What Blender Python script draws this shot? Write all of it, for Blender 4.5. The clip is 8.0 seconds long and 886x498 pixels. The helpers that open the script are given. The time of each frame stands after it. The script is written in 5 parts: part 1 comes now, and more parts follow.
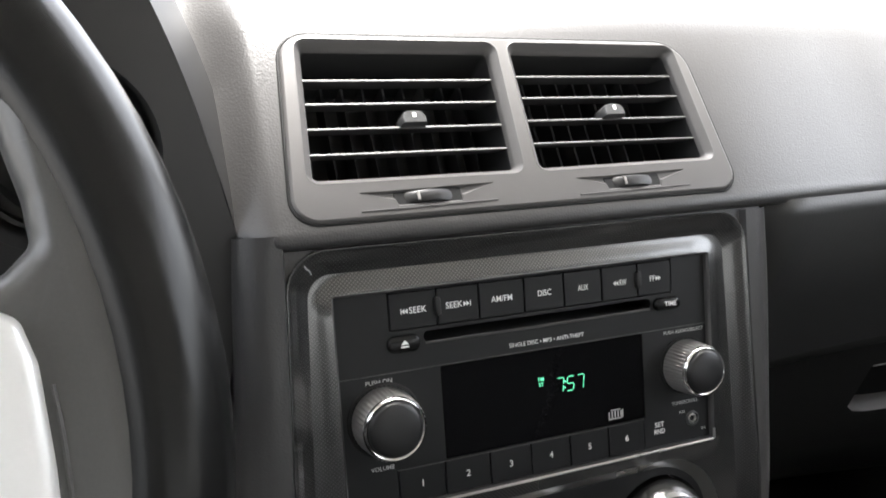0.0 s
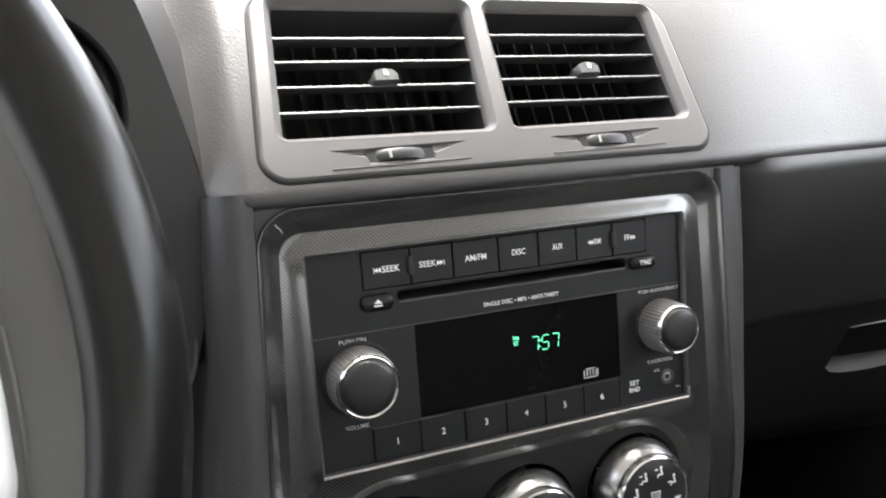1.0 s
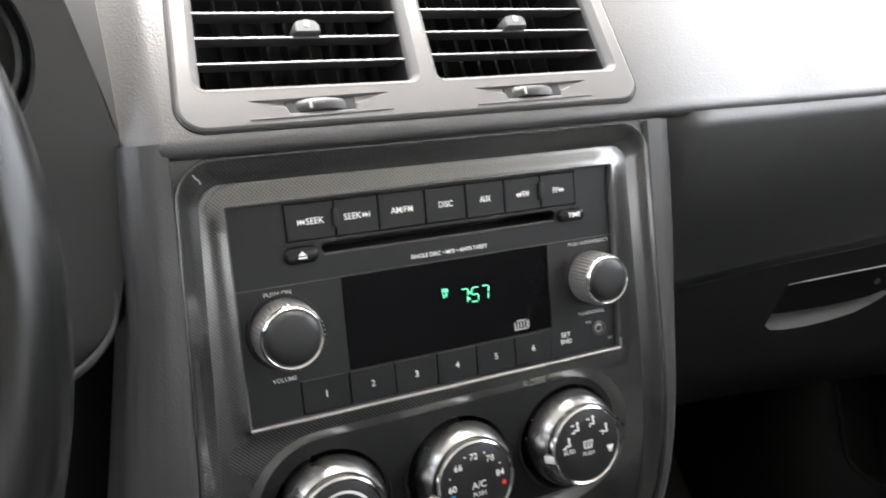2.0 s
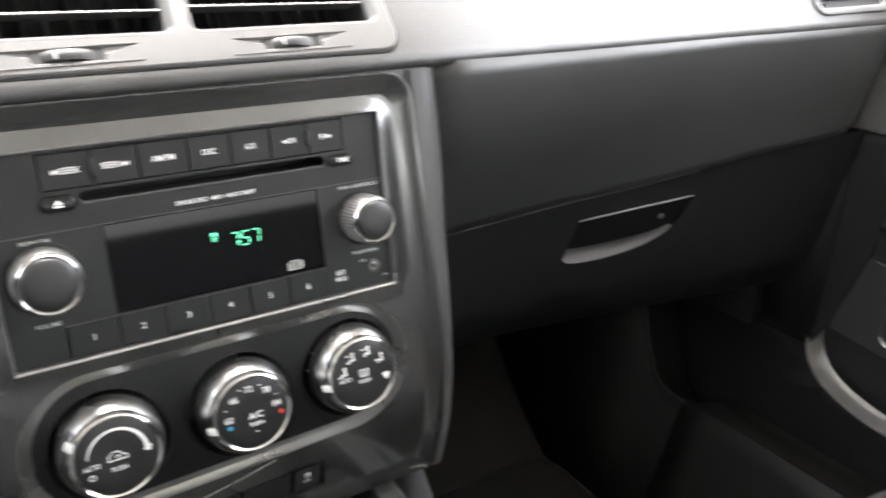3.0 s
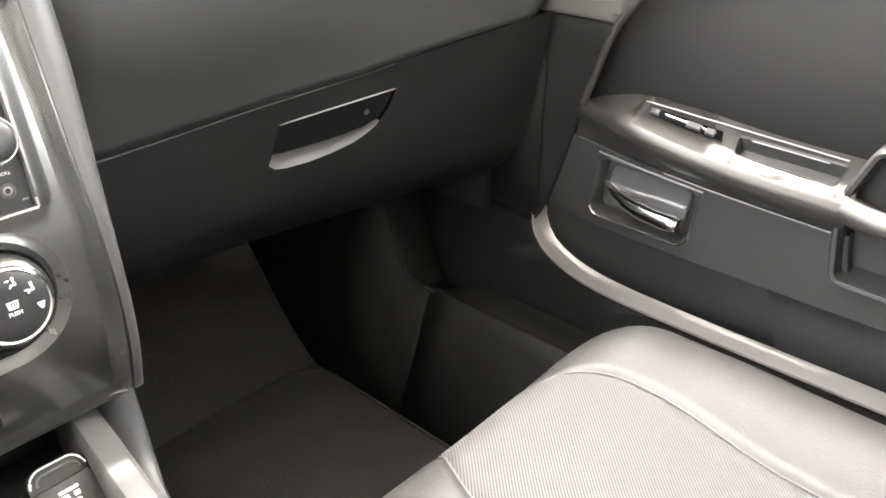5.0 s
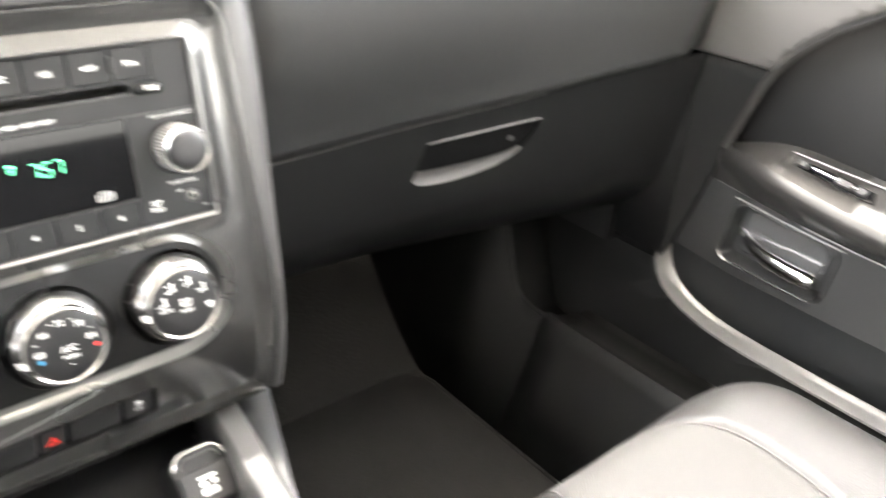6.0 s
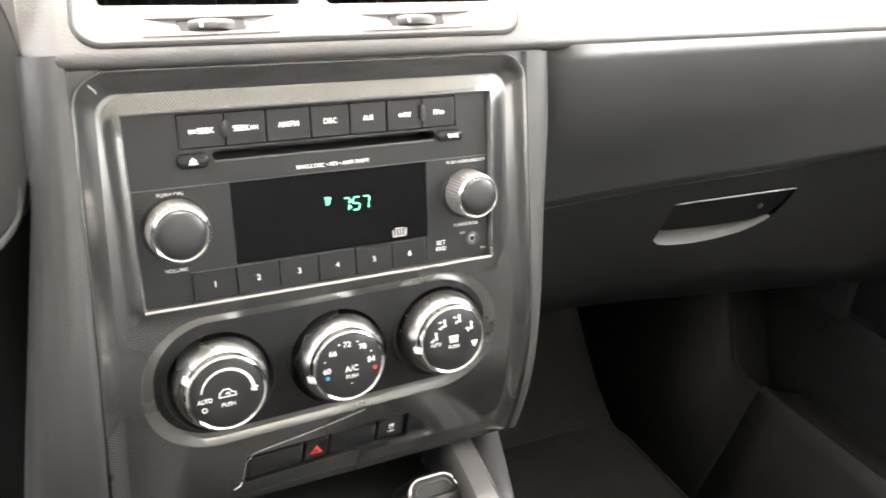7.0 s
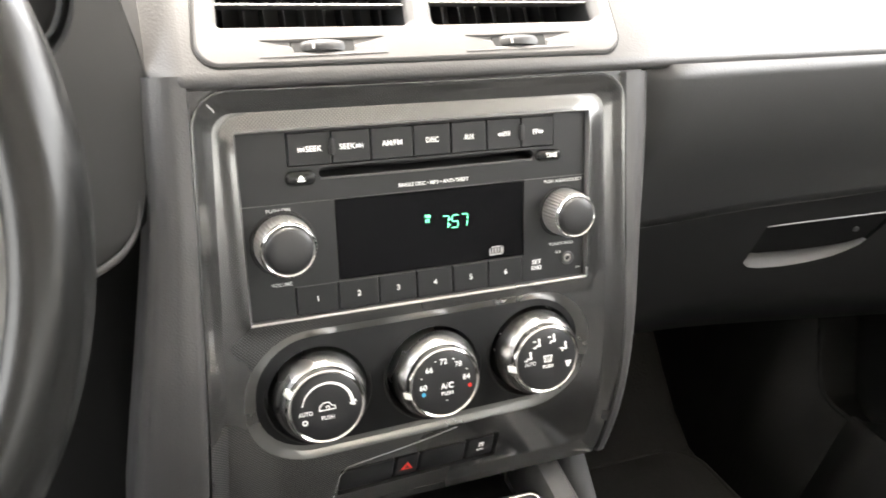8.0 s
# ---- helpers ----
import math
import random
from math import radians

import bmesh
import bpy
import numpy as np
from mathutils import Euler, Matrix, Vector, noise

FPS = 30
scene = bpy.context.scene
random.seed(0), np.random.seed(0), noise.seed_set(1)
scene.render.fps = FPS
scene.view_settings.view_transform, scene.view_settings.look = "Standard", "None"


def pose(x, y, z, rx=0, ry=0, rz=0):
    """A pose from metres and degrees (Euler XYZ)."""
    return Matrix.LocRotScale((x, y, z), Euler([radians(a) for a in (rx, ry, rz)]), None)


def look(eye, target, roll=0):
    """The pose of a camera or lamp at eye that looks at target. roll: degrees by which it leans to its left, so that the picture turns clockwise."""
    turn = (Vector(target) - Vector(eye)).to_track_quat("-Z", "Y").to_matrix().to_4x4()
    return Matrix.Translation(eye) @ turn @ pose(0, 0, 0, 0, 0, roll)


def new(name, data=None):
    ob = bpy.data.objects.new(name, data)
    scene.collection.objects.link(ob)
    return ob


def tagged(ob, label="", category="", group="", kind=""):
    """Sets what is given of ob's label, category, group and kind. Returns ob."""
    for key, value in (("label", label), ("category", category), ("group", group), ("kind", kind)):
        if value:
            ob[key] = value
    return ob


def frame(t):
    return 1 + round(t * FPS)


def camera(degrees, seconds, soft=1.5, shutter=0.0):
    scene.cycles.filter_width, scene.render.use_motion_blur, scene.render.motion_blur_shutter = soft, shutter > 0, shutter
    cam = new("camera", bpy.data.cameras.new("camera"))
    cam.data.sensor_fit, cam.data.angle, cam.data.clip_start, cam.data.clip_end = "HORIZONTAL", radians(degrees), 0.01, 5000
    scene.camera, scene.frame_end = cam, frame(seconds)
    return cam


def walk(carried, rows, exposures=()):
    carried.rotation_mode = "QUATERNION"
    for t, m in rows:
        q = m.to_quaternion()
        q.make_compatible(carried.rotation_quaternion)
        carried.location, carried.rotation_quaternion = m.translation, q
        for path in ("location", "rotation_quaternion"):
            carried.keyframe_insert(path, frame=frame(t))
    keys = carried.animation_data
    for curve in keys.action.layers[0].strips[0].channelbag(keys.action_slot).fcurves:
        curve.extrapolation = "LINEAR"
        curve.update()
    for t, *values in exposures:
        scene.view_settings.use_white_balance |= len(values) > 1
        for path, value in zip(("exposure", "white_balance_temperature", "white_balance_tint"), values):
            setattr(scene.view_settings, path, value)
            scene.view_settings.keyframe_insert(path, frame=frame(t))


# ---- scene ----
cam = camera(58.2, 8.0, soft=1.7, shutter=0.5)
PATH = [
    (0, (-0.203, -0.346, 0.789), (0.532, 1.425, 0.219), 0.8),
    (0.5, (-0.201, -0.35, 0.785), (0.528, 1.41, 0.176), 0.7),
    (1, (-0.195, -0.351, 0.781), (0.554, 1.393, 0.151), 0.6),
    (1.2, (-0.192, -0.346, 0.772), (0.597, 1.38, 0.139), 0.7),
    (2.3, (-0.163, -0.388, 0.762), (0.649, 1.306, 0.076), 0.3),
    (2.5, (-0.152, -0.405, 0.76), (0.672, 1.273, 0.05), 0.2),
    (3, (-0.128, -0.428, 0.771), (0.902, 1.102, -0.003), 1.5),
    (3.5, (-0.102, -0.451, 0.779), (1.051, 0.965, -0.037), 2.1),
    (4, (-0.075, -0.476, 0.775), (1.131, 0.873, -0.079), 0.6),
    (4.5, (-0.055, -0.501, 0.763), (1.235, 0.721, -0.156), 0.1),
    (4.7, (-0.053, -0.5, 0.761), (1.267, 0.673, -0.177), 0.3),
    (5.8, (-0.066, -0.481, 0.777), (1.156, 0.762, -0.203), 3.5),
    (6, (-0.083, -0.466, 0.785), (1.075, 0.853, -0.174), 3.8),
    (6.5, (-0.1251, -0.4385, 0.796), (0.8253, 1.0605, -0.1258), 4.57),
    (7, (-0.144, -0.431, 0.798), (0.685, 1.145, -0.113), 4.4),
    (7.5, (-0.156, -0.425, 0.798), (0.608, 1.188, -0.104), 3.7),
    (8, (-0.167, -0.423, 0.797), (0.532, 1.233, -0.08), 3.1),
]
EXPOSURES = [(0.0, 3.42, 6500, 10), (0.5, 3.6, 6500, 10), (1.0, 3.88, 6500, 10), (2.5, 4.42, 6500, 10), (3.5, 5.1, 6700, 10), (4.5, 5.77, 6900, 10), (6.0, 6.15, 6900, 10), (6.5, 6.12, 6900, 10), (7.0, 5.65, 7000, 10), (7.5, 5.48, 7050, 10), (8.0, 5.28, 7000, 10)]
walk(cam, [(t, look(eye, target, roll)) for t, eye, target, roll in PATH], EXPOSURES)

# ---- light ----
sky = bpy.data.worlds.new("sky")
scene.world = sky
sky.use_nodes = True
nt = sky.node_tree
tex = nt.nodes.new("ShaderNodeTexSky")
tex.sky_type, tex.sun_disc = "NISHITA", False
tex.sun_elevation, tex.sun_rotation = radians(81), radians(53)
tex.air_density, tex.dust_density, tex.ozone_density = 1.0, 4.0, 1.0
wash = nt.nodes.new("ShaderNodeHueSaturation")
wash.inputs["Saturation"].default_value = 0.25
nt.links.new(tex.outputs["Color"], wash.inputs["Color"])
nt.links.new(wash.outputs["Color"], nt.nodes["Background"].inputs["Color"])
nt.nodes["Background"].inputs["Strength"].default_value = 0.15
sun = new("sun", bpy.data.lights.new("sun", "SUN"))
sun.data.energy, sun.data.angle, sun.data.color = 4.2, radians(14), (1.0, 0.97, 0.93)
sun.matrix_basis = look((0.8, 0.6, 6.5), (0, 0, 0))


# ---- materials ----
def material(name, colour, rough=0.5, metal=0.0, grain=0.0, size=0.001, vary=0.12, blotch=0.05, coat=0.0, spec=0.5, kind="noise"):
    """Plain surface with fine relief, a fine and a broad variation of tone and gloss."""
    m = bpy.data.materials.new(name)
    m.use_nodes = True
    t, link = m.node_tree, m.node_tree.links.new
    b = t.nodes["Principled BSDF"]
    b.inputs["Metallic"].default_value = metal
    b.inputs["Coat Weight"].default_value = coat
    b.inputs["Coat Roughness"].default_value = 0.12
    b.inputs["Specular IOR Level"].default_value = spec
    co = t.nodes.new("ShaderNodeTexCoord")
    fine = t.nodes.new("ShaderNodeTexNoise")
    fine.inputs["Scale"].default_value, fine.inputs["Detail"].default_value = 1 / size, 4
    broad = t.nodes.new("ShaderNodeTexNoise")
    broad.inputs["Scale"].default_value, broad.inputs["Detail"].default_value = 1 / blotch, 5
    for n in (fine, broad):
        link(co.outputs["Object"], n.inputs["Vector"])
    ramp = t.nodes.new("ShaderNodeMixRGB")
    ramp.inputs["Color1"].default_value = (*[c * (1 - vary) for c in colour], 1)
    ramp.inputs["Color2"].default_value = (*[min(1, c * (1 + vary)) for c in colour], 1)
    mixed = t.nodes.new("ShaderNodeMath")
    mixed.operation = "MULTIPLY_ADD"
    mixed.inputs[1].default_value = 0.6
    half = t.nodes.new("ShaderNodeMath")
    half.operation = "MULTIPLY"
    half.inputs[1].default_value = 0.4
    link(fine.outputs["Fac"], half.inputs[0])
    link(broad.outputs["Fac"], mixed.inputs[0])
    link(half.outputs[0], mixed.inputs[2])
    link(mixed.outputs[0], ramp.inputs["Fac"])
    link(ramp.outputs["Color"], b.inputs["Base Color"])
    gloss = t.nodes.new("ShaderNodeMapRange")
    gloss.inputs["To Min"].default_value, gloss.inputs["To Max"].default_value = rough * 0.92, min(1, rough * 1.08)
    link(broad.outputs["Fac"], gloss.inputs["Value"])
    link(gloss.outputs["Result"], b.inputs["Roughness"])
    if grain:
        source = fine.outputs["Fac"]
        if kind == "leather":
            cells = t.nodes.new("ShaderNodeTexVoronoi")
            cells.feature = "SMOOTH_F1"
            cells.inputs["Scale"].default_value, cells.inputs["Smoothness"].default_value = 0.55 / size, 0.4
            warp = t.nodes.new("ShaderNodeMixRGB")
            warp.blend_type, warp.inputs["Fac"].default_value = "ADD", size * 0.5
            link(co.outputs["Object"], warp.inputs["Color1"])
            link(fine.outputs["Color"], warp.inputs["Color2"])
            link(warp.outputs["Color"], cells.inputs["Vector"])
            source = cells.outputs["Distance"]
        bump = t.nodes.new("ShaderNodeBump")
        bump.inputs["Strength"].default_value, bump.inputs["Distance"].default_value = 0.6, grain
        link(source, bump.inputs["Height"])
        link(bump.outputs["Normal"], b.inputs["Normal"])
    return m


def weave(name, dark, light, pitch, rough, axes, coat=0.0, depth=0.0002, metal=0.0, twill=0.0):
    """Two crossing sets of fine threads, as in woven cloth or a carbon-look print. twill: the share by which one set stands back."""
    m = material(name, dark, rough, metal=metal, vary=0.10, blotch=0.20, coat=coat)
    t, link = m.node_tree, m.node_tree.links.new
    b = t.nodes["Principled BSDF"]
    co = t.nodes.new("ShaderNodeTexCoord")
    waves = []
    for turn in (math.pi / 4, -math.pi / 4):
        turned = t.nodes.new("ShaderNodeMapping")
        turned.inputs["Rotation"].default_value = [turn * a for a in axes]
        wave = t.nodes.new("ShaderNodeTexWave")
        wave.inputs["Scale"].default_value, wave.inputs["Distortion"].default_value = 0.314 / pitch, 0.15
        wave.inputs["Detail"].default_value = 1
        wave.bands_direction = "X"
        link(co.outputs["Object"], turned.inputs["Vector"])
        link(turned.outputs["Vector"], wave.inputs["Vector"])
        waves.append(wave.outputs["Fac"])
    cross = t.nodes.new("ShaderNodeMath")
    cross.operation = "MULTIPLY"
    link(waves[0], cross.inputs[0])
    second = t.nodes.new("ShaderNodeMath")
    second.operation = "MULTIPLY_ADD"
    second.inputs[1].default_value, second.inputs[2].default_value = 1 - twill, twill
    link(waves[1], second.inputs[0])
    link(second.outputs[0], cross.inputs[1])
    tone = t.nodes.new("ShaderNodeMixRGB")
    tone.inputs["Color2"].default_value = (*light, 1)
    link(cross.outputs[0], tone.inputs["Fac"])
    link(b.inputs["Base Color"].links[0].from_socket, tone.inputs["Color1"])
    link(tone.outputs["Color"], b.inputs["Base Color"])
    bump = t.nodes.new("ShaderNodeBump")
    bump.inputs["Strength"].default_value, bump.inputs["Distance"].default_value = 0.5, depth
    link(cross.outputs[0], bump.inputs["Height"])
    link(bump.outputs["Normal"], b.inputs["Normal"])
    return m


def glow(name, colour, strength):
    m = bpy.data.materials.new(name)
    m.use_nodes = True
    b = m.node_tree.nodes["Principled BSDF"]
    b.inputs["Base Color"].default_value = (*colour, 1)
    b.inputs["Emission Color"].default_value = (*colour, 1)
    b.inputs["Emission Strength"].default_value = strength
    return m


PAD = material("grained_vinyl", (0.052, 0.0508, 0.0504), 0.37, grain=0.00016, size=0.00065, kind="leather", blotch=0.08)
PANEL = material("moulded_panel", (0.028, 0.028, 0.0275), 0.5, grain=0.00012, size=0.0007, blotch=0.12)
SOFTPANEL = material("soft_dash_panel", (0.034, 0.034, 0.0335), 0.45, grain=0.00014, size=0.0008, kind="leather", blotch=0.12)
# Lid colour set far below the dash panel's to imitate shade.
LID = material("shaded_moulded_lid", (0.0080, 0.0081, 0.0081), 0.5, spec=0.26, grain=0.00012, size=0.0007, blotch=0.12)
BLACKTRIM = material("deep_black_plastic", (0.009, 0.009, 0.0088), 0.6, grain=0.00005, size=0.0008, spec=0.3)
SATIN = material("satin_grey_paint", (0.095, 0.0915, 0.090), 0.45, metal=0.22, grain=0.00004, size=0.0004, vary=0.06)
CARBON = weave("carbon_look_print", (0.060, 0.060, 0.059), (0.25, 0.25, 0.244), 0.0015, 0.27, (0, 1, 0), coat=1.0, depth=0.00001, metal=0.85)
CARBON.node_tree.nodes["Principled BSDF"].inputs["Coat Roughness"].default_value = 0.15
MATTE = material("matte_black_plastic", (0.0092, 0.0095, 0.0099), 0.45, spec=0.33, grain=0.00004, size=0.0004)
BUTTON = material("button_black_plastic", (0.0080, 0.0083, 0.0087), 0.45, spec=0.33, grain=0.00003, size=0.0004)
SOFT = material("soft_touch_black", (0.012, 0.012, 0.0125), 0.42, grain=0.00005, size=0.0005)
DARK = material("black_cavity_plastic", (0.009, 0.009, 0.009), 0.6, grain=0.00005, size=0.0008)
GLASS = material("black_display_glass", (0.004, 0.004, 0.0045), 0.05, vary=0.05, spec=0.14)
CHROME = material("chrome_plate", (0.75, 0.74, 0.72), 0.12, metal=1.0, vary=0.04)
KNOBSILVER = material("satin_silver_plastic", (0.36, 0.355, 0.35), 0.27, metal=1.0, vary=0.05)
SLAT = material("grey_slat_plastic", (0.055, 0.055, 0.055), 0.5, vary=0.08)
EDGESILVER = material("bright_edge_silver", (0.62, 0.61, 0.60), 0.28, metal=0.9, vary=0.05)
DARKCHROME = material("dark_bright_edge", (0.26, 0.26, 0.25), 0.28, metal=0.9, vary=0.05)
KNURL = material("bright_knurled_silver", (0.42, 0.41, 0.40), 0.32, metal=0.7, vary=0.05)
PRINT = material("white_print", (0.90, 0.90, 0.88), 0.5, vary=0.04)
GREYPRINT = material("grey_print", (0.48, 0.48, 0.47), 0.5, vary=0.04)
RED = material("red_print", (0.75, 0.04, 0.03), 0.5, vary=0.05)
BLUE = material("blue_print", (0.03, 0.30, 0.55), 0.5, vary=0.05)
GREEN = glow("green_segments", (0.10, 0.60, 0.32), 0.19)
RIM = material("black_wheel_leather", (0.008, 0.008, 0.0077), 0.27, spec=0.3, grain=0.00002, size=0.0009, vary=0.03, blotch=0.3)
# Spoke leather: the mottled sheen is put into a paler, blotchy colour.
LITSPOKE = material("sheen_spoke_leather", (0.078, 0.0772, 0.075), 0.34, grain=0.00002, size=0.0009, vary=0.25, blotch=0.03)
SILVER = material("silver_spoke_paint", (0.85, 0.85, 0.84), 0.35, metal=0.3, vary=0.06)
GLOSSY = material("smooth_black_trim", (0.05, 0.051, 0.052), 0.38, vary=0.12)
HOOD = material("smooth_hood_vinyl", (0.016, 0.0157, 0.0153), 0.45, grain=0.00003, size=0.0008, vary=0.08)
KICK = material("footwell_plastic", (0.0115, 0.0115, 0.0112), 0.7, grain=0.0001, size=0.0008, spec=0.14)
STRIPGREY = material("grey_strip_trim", (0.155, 0.151, 0.146), 0.8, vary=0.06, spec=0.2)
RAIL = material("grey_rail_plastic", (0.085, 0.083, 0.081), 0.45, grain=0.0001, size=0.0008, vary=0.08)
PLATE = material("glossy_grey_plate", (0.085, 0.085, 0.085), 0.16, vary=0.05)
DOORSOFT = material("door_soft_trim", (0.029, 0.0273, 0.0257), 0.48, spec=0.4, grain=0.0002, size=0.001, kind="leather")
# Door vinyl paled for the upper trim, as window light would do.
LITUPPER = material("lit_door_upper_vinyl", (0.102, 0.0967, 0.0905), 0.42, grain=0.0002, size=0.001, kind="leather")
ARMSOFT = material("armrest_vinyl", (0.029, 0.0276, 0.0261), 0.31, grain=0.0002, size=0.001, kind="leather", spec=0.22)
DOORDARK = material("door_insert_cloth", (0.024, 0.0235, 0.023), 0.85, spec=0.2, grain=0.0002, size=0.0006)
POCKET = material("dark_pocket_plastic", (0.027, 0.0283, 0.0287), 0.6, grain=0.0001, size=0.001)
# Duct black lifted towards grey to stand in for haze in the vents.
DUCT = material("hazed_duct_plastic", (0.022, 0.0225, 0.023), 0.5, grain=0.00005, size=0.0008)
HANDLEBLACK = material("dull_black_handle", (0.0045, 0.0045, 0.0045), 0.6, grain=0.00005, size=0.0008, spec=0.12)
SILL = material("smooth_sill_plastic", (0.0115, 0.0114, 0.0110), 0.55, grain=0.0001, size=0.0008, spec=0.24)
LITSCOOP = material("lit_scoop_grey", (0.115, 0.1125, 0.110), 0.45, metal=0.1, vary=0.06)
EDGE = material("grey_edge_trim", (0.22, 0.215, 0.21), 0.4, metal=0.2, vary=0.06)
CARPET = material("dark_carpet", (0.024, 0.0232, 0.0217), 0.95, grain=0.003, size=0.004, vary=0.5, blotch=0.1, spec=0.1)
MAT = material("floor_mat_carpet", (0.024, 0.0232, 0.0217), 0.95, grain=0.003, size=0.003, vary=0.55, blotch=0.06, spec=0.1)
HIDE = material("light_grey_leather", (0.034, 0.033, 0.0319), 0.5, grain=0.0002, size=0.0012, kind="leather", vary=0.06)
CLOTH = weave("light_grey_woven_cloth", (0.032, 0.0309, 0.0291), (0.102, 0.0983, 0.0931), 0.0024, 0.8, (0, 0, 1), depth=0.0006, twill=0.7)
STITCH = material("dark_seam_thread", (0.10, 0.095, 0.09), 0.8)
LINING = material("grey_headliner", (0.58, 0.57, 0.55), 0.9, grain=0.0005, size=0.002)
SHELL = material("grey_body_panel", (0.11, 0.11, 0.108), 0.6)
REAR = material("grey_rear_cloth", (0.13, 0.127, 0.124), 0.9, grain=0.0004, size=0.002)
PALE = material("pale_reflector_grey", (0.24, 0.236, 0.230), 0.8, grain=0.0003, size=0.002)
BOUNCE = material("pale_bounce_ground", (0.26, 0.255, 0.245), 0.9, grain=0.004, size=0.02, blotch=2.0)
BRASS = material("jack_metal", (0.34, 0.33, 0.31), 0.3, metal=1.0)

# ---- building helpers ----
ORIGIN = {}
STACK = pose(0, 0, 0.60, -12, 0, 0)
VENT = STACK @ pose(0, 0.002, 0.112, -24.7, 0, 0)


def thing(name, label, category, base=(0, 0, 0), m=None, group="", kind=""):
    """An Empty at the thing's base; its parts are drawn in world places, or in m's own frame."""
    ob = new(name)
    ob.empty_display_size = 0.02
    ob.matrix_basis = m if m is not None else Matrix.Translation(base)
    ORIGIN[ob.name] = Vector((0, 0, 0)) if m is not None else Vector(base)
    return tagged(ob, label, category, group, kind)


def part(name, bm, mat, parent, label="", smooth=40, solid=0.0, fmap=None):
    """One mesh of a thing. fmap: the map of a sheet, from which its shading takes its slope."""
    shift = ORIGIN[parent.name]
    slopes = []
    if fmap:
        flat_place = bm.verts.layers.float_vector["plane"]
        for v in bm.verts:
            x, _, z = v[flat_place]
            du, dv = fmap(x + 1e-4, z) - fmap(x - 1e-4, z), fmap(x, z + 1e-4) - fmap(x, z - 1e-4)
            n = du.cross(dv).normalized()
            slopes.append(n if n.y < 0 else -n)
    if shift.length:
        bmesh.ops.translate(bm, verts=bm.verts, vec=-shift)
    me = bpy.data.meshes.new(name)
    bm.to_mesh(me)
    bm.free()
    me.materials.append(mat)
    if smooth:
        me.polygons.foreach_set("use_smooth", [True] * len(me.polygons))
        me.set_sharp_from_angle(angle=radians(smooth))
    if slopes:
        me.normals_split_custom_set_from_vertices(slopes)
    ob = new(name, me)
    ob.parent = parent
    ORIGIN[ob.name] = shift
    if solid:
        mod = ob.modifiers.new("thickness", "SOLIDIFY")
        mod.thickness, mod.offset = solid, -1
    return tagged(ob, label)


def structure(name, bm, mat, label, category):
    me = bpy.data.meshes.new(name)
    bm.to_mesh(me)
    bm.free()
    me.materials.append(mat)
    return tagged(new(name, me), label, category, kind="structure")


def loft(rings, cap0=False, cap1=True, closed=True, bm=None):
    bm = bm or bmesh.new()
    rows = [[bm.verts.new(p) for p in ring] for ring in rings]
    n = len(rows[0])
    for a, b in zip(rows, rows[1:]):
        for i in range(n if closed else n - 1):
            j = (i + 1) % n
            bm.faces.new((a[i], a[j], b[j], b[i]))
    if cap0:
        bm.faces.new(rows[0])
    if cap1:
        bm.faces.new(rows[-1])
    bmesh.ops.recalc_face_normals(bm, faces=bm.faces)
    return bm


def rounded(pts, r, n=5):
    """A polygon in the plane with its corners rounded; r: one radius or one a corner."""
    out = []
    k = len(pts)
    radii = r if isinstance(r, (list, tuple)) else [r] * k
    for i, p in enumerate(pts):
        p = Vector(p)
        a, b = (Vector(pts[i - 1]) - p).normalized(), (Vector(pts[(i + 1) % k]) - p).normalized()
        half = math.acos(max(-1, min(1, a.dot(b)))) / 2
        d = radii[i] / math.tan(half)
        c = p + (a + b).normalized() * (radii[i] / math.sin(half))
        s, e = p + a * d - c, p + b * d - c
        for j in range(n + 1):
            w = j / n
            v = (s * (1 - w) + e * w).normalized() * radii[i]
            out.append((c.x + v.x, c.y + v.y))
    return out


def rect(cx, cz, w, h, r=0.0, n=4):
    return rounded([(cx - w / 2, cz + h / 2), (cx + w / 2, cz + h / 2), (cx + w / 2, cz - h / 2), (cx - w / 2, cz - h / 2)], max(r, 1e-5), n)


def grown(pts, d):
    """The outline moved outwards by d."""
    k, out = len(pts), []
    area = sum(pts[i][0] * pts[(i + 1) % k][1] - pts[(i + 1) % k][0] * pts[i][1] for i in range(k))
    side = 1 if area < 0 else -1
    for i in range(k):
        a, b = Vector(pts[i - 1]), Vector(pts[(i + 1) % k])
        t = (b - a).normalized()
        out.append((pts[i][0] - side * t.y * d, pts[i][1] + side * t.x * d))
    return out


def bend(v):
    """The lower part of the centre stack falls away from the radio's plane."""
    return 2.0 * max(0.0, -0.07 - v) ** 2


def ring(pts, y, follow=True):
    return [(x, y + (bend(z) if follow else 0), z) for x, z in pts]


def block(pts, front, back, edge=0.0006):
    """A plate of this outline with a bevelled front edge."""
    return loft([ring(pts, back), ring(pts, front + edge), ring(grown(pts, -edge * 0.4), front + edge * 0.35), ring(grown(pts, -edge), front)])


def lathe(profile, x, z, n=48, cap=True):
    """Turned round the axis that points at the viewer; profile of (radius, y)."""
    rings = [[(x + r * math.cos(a), y, z + r * math.sin(a)) for a in (2 * math.pi * i / n for i in range(n))] for r, y in profile]
    return loft(rings, cap1=cap)


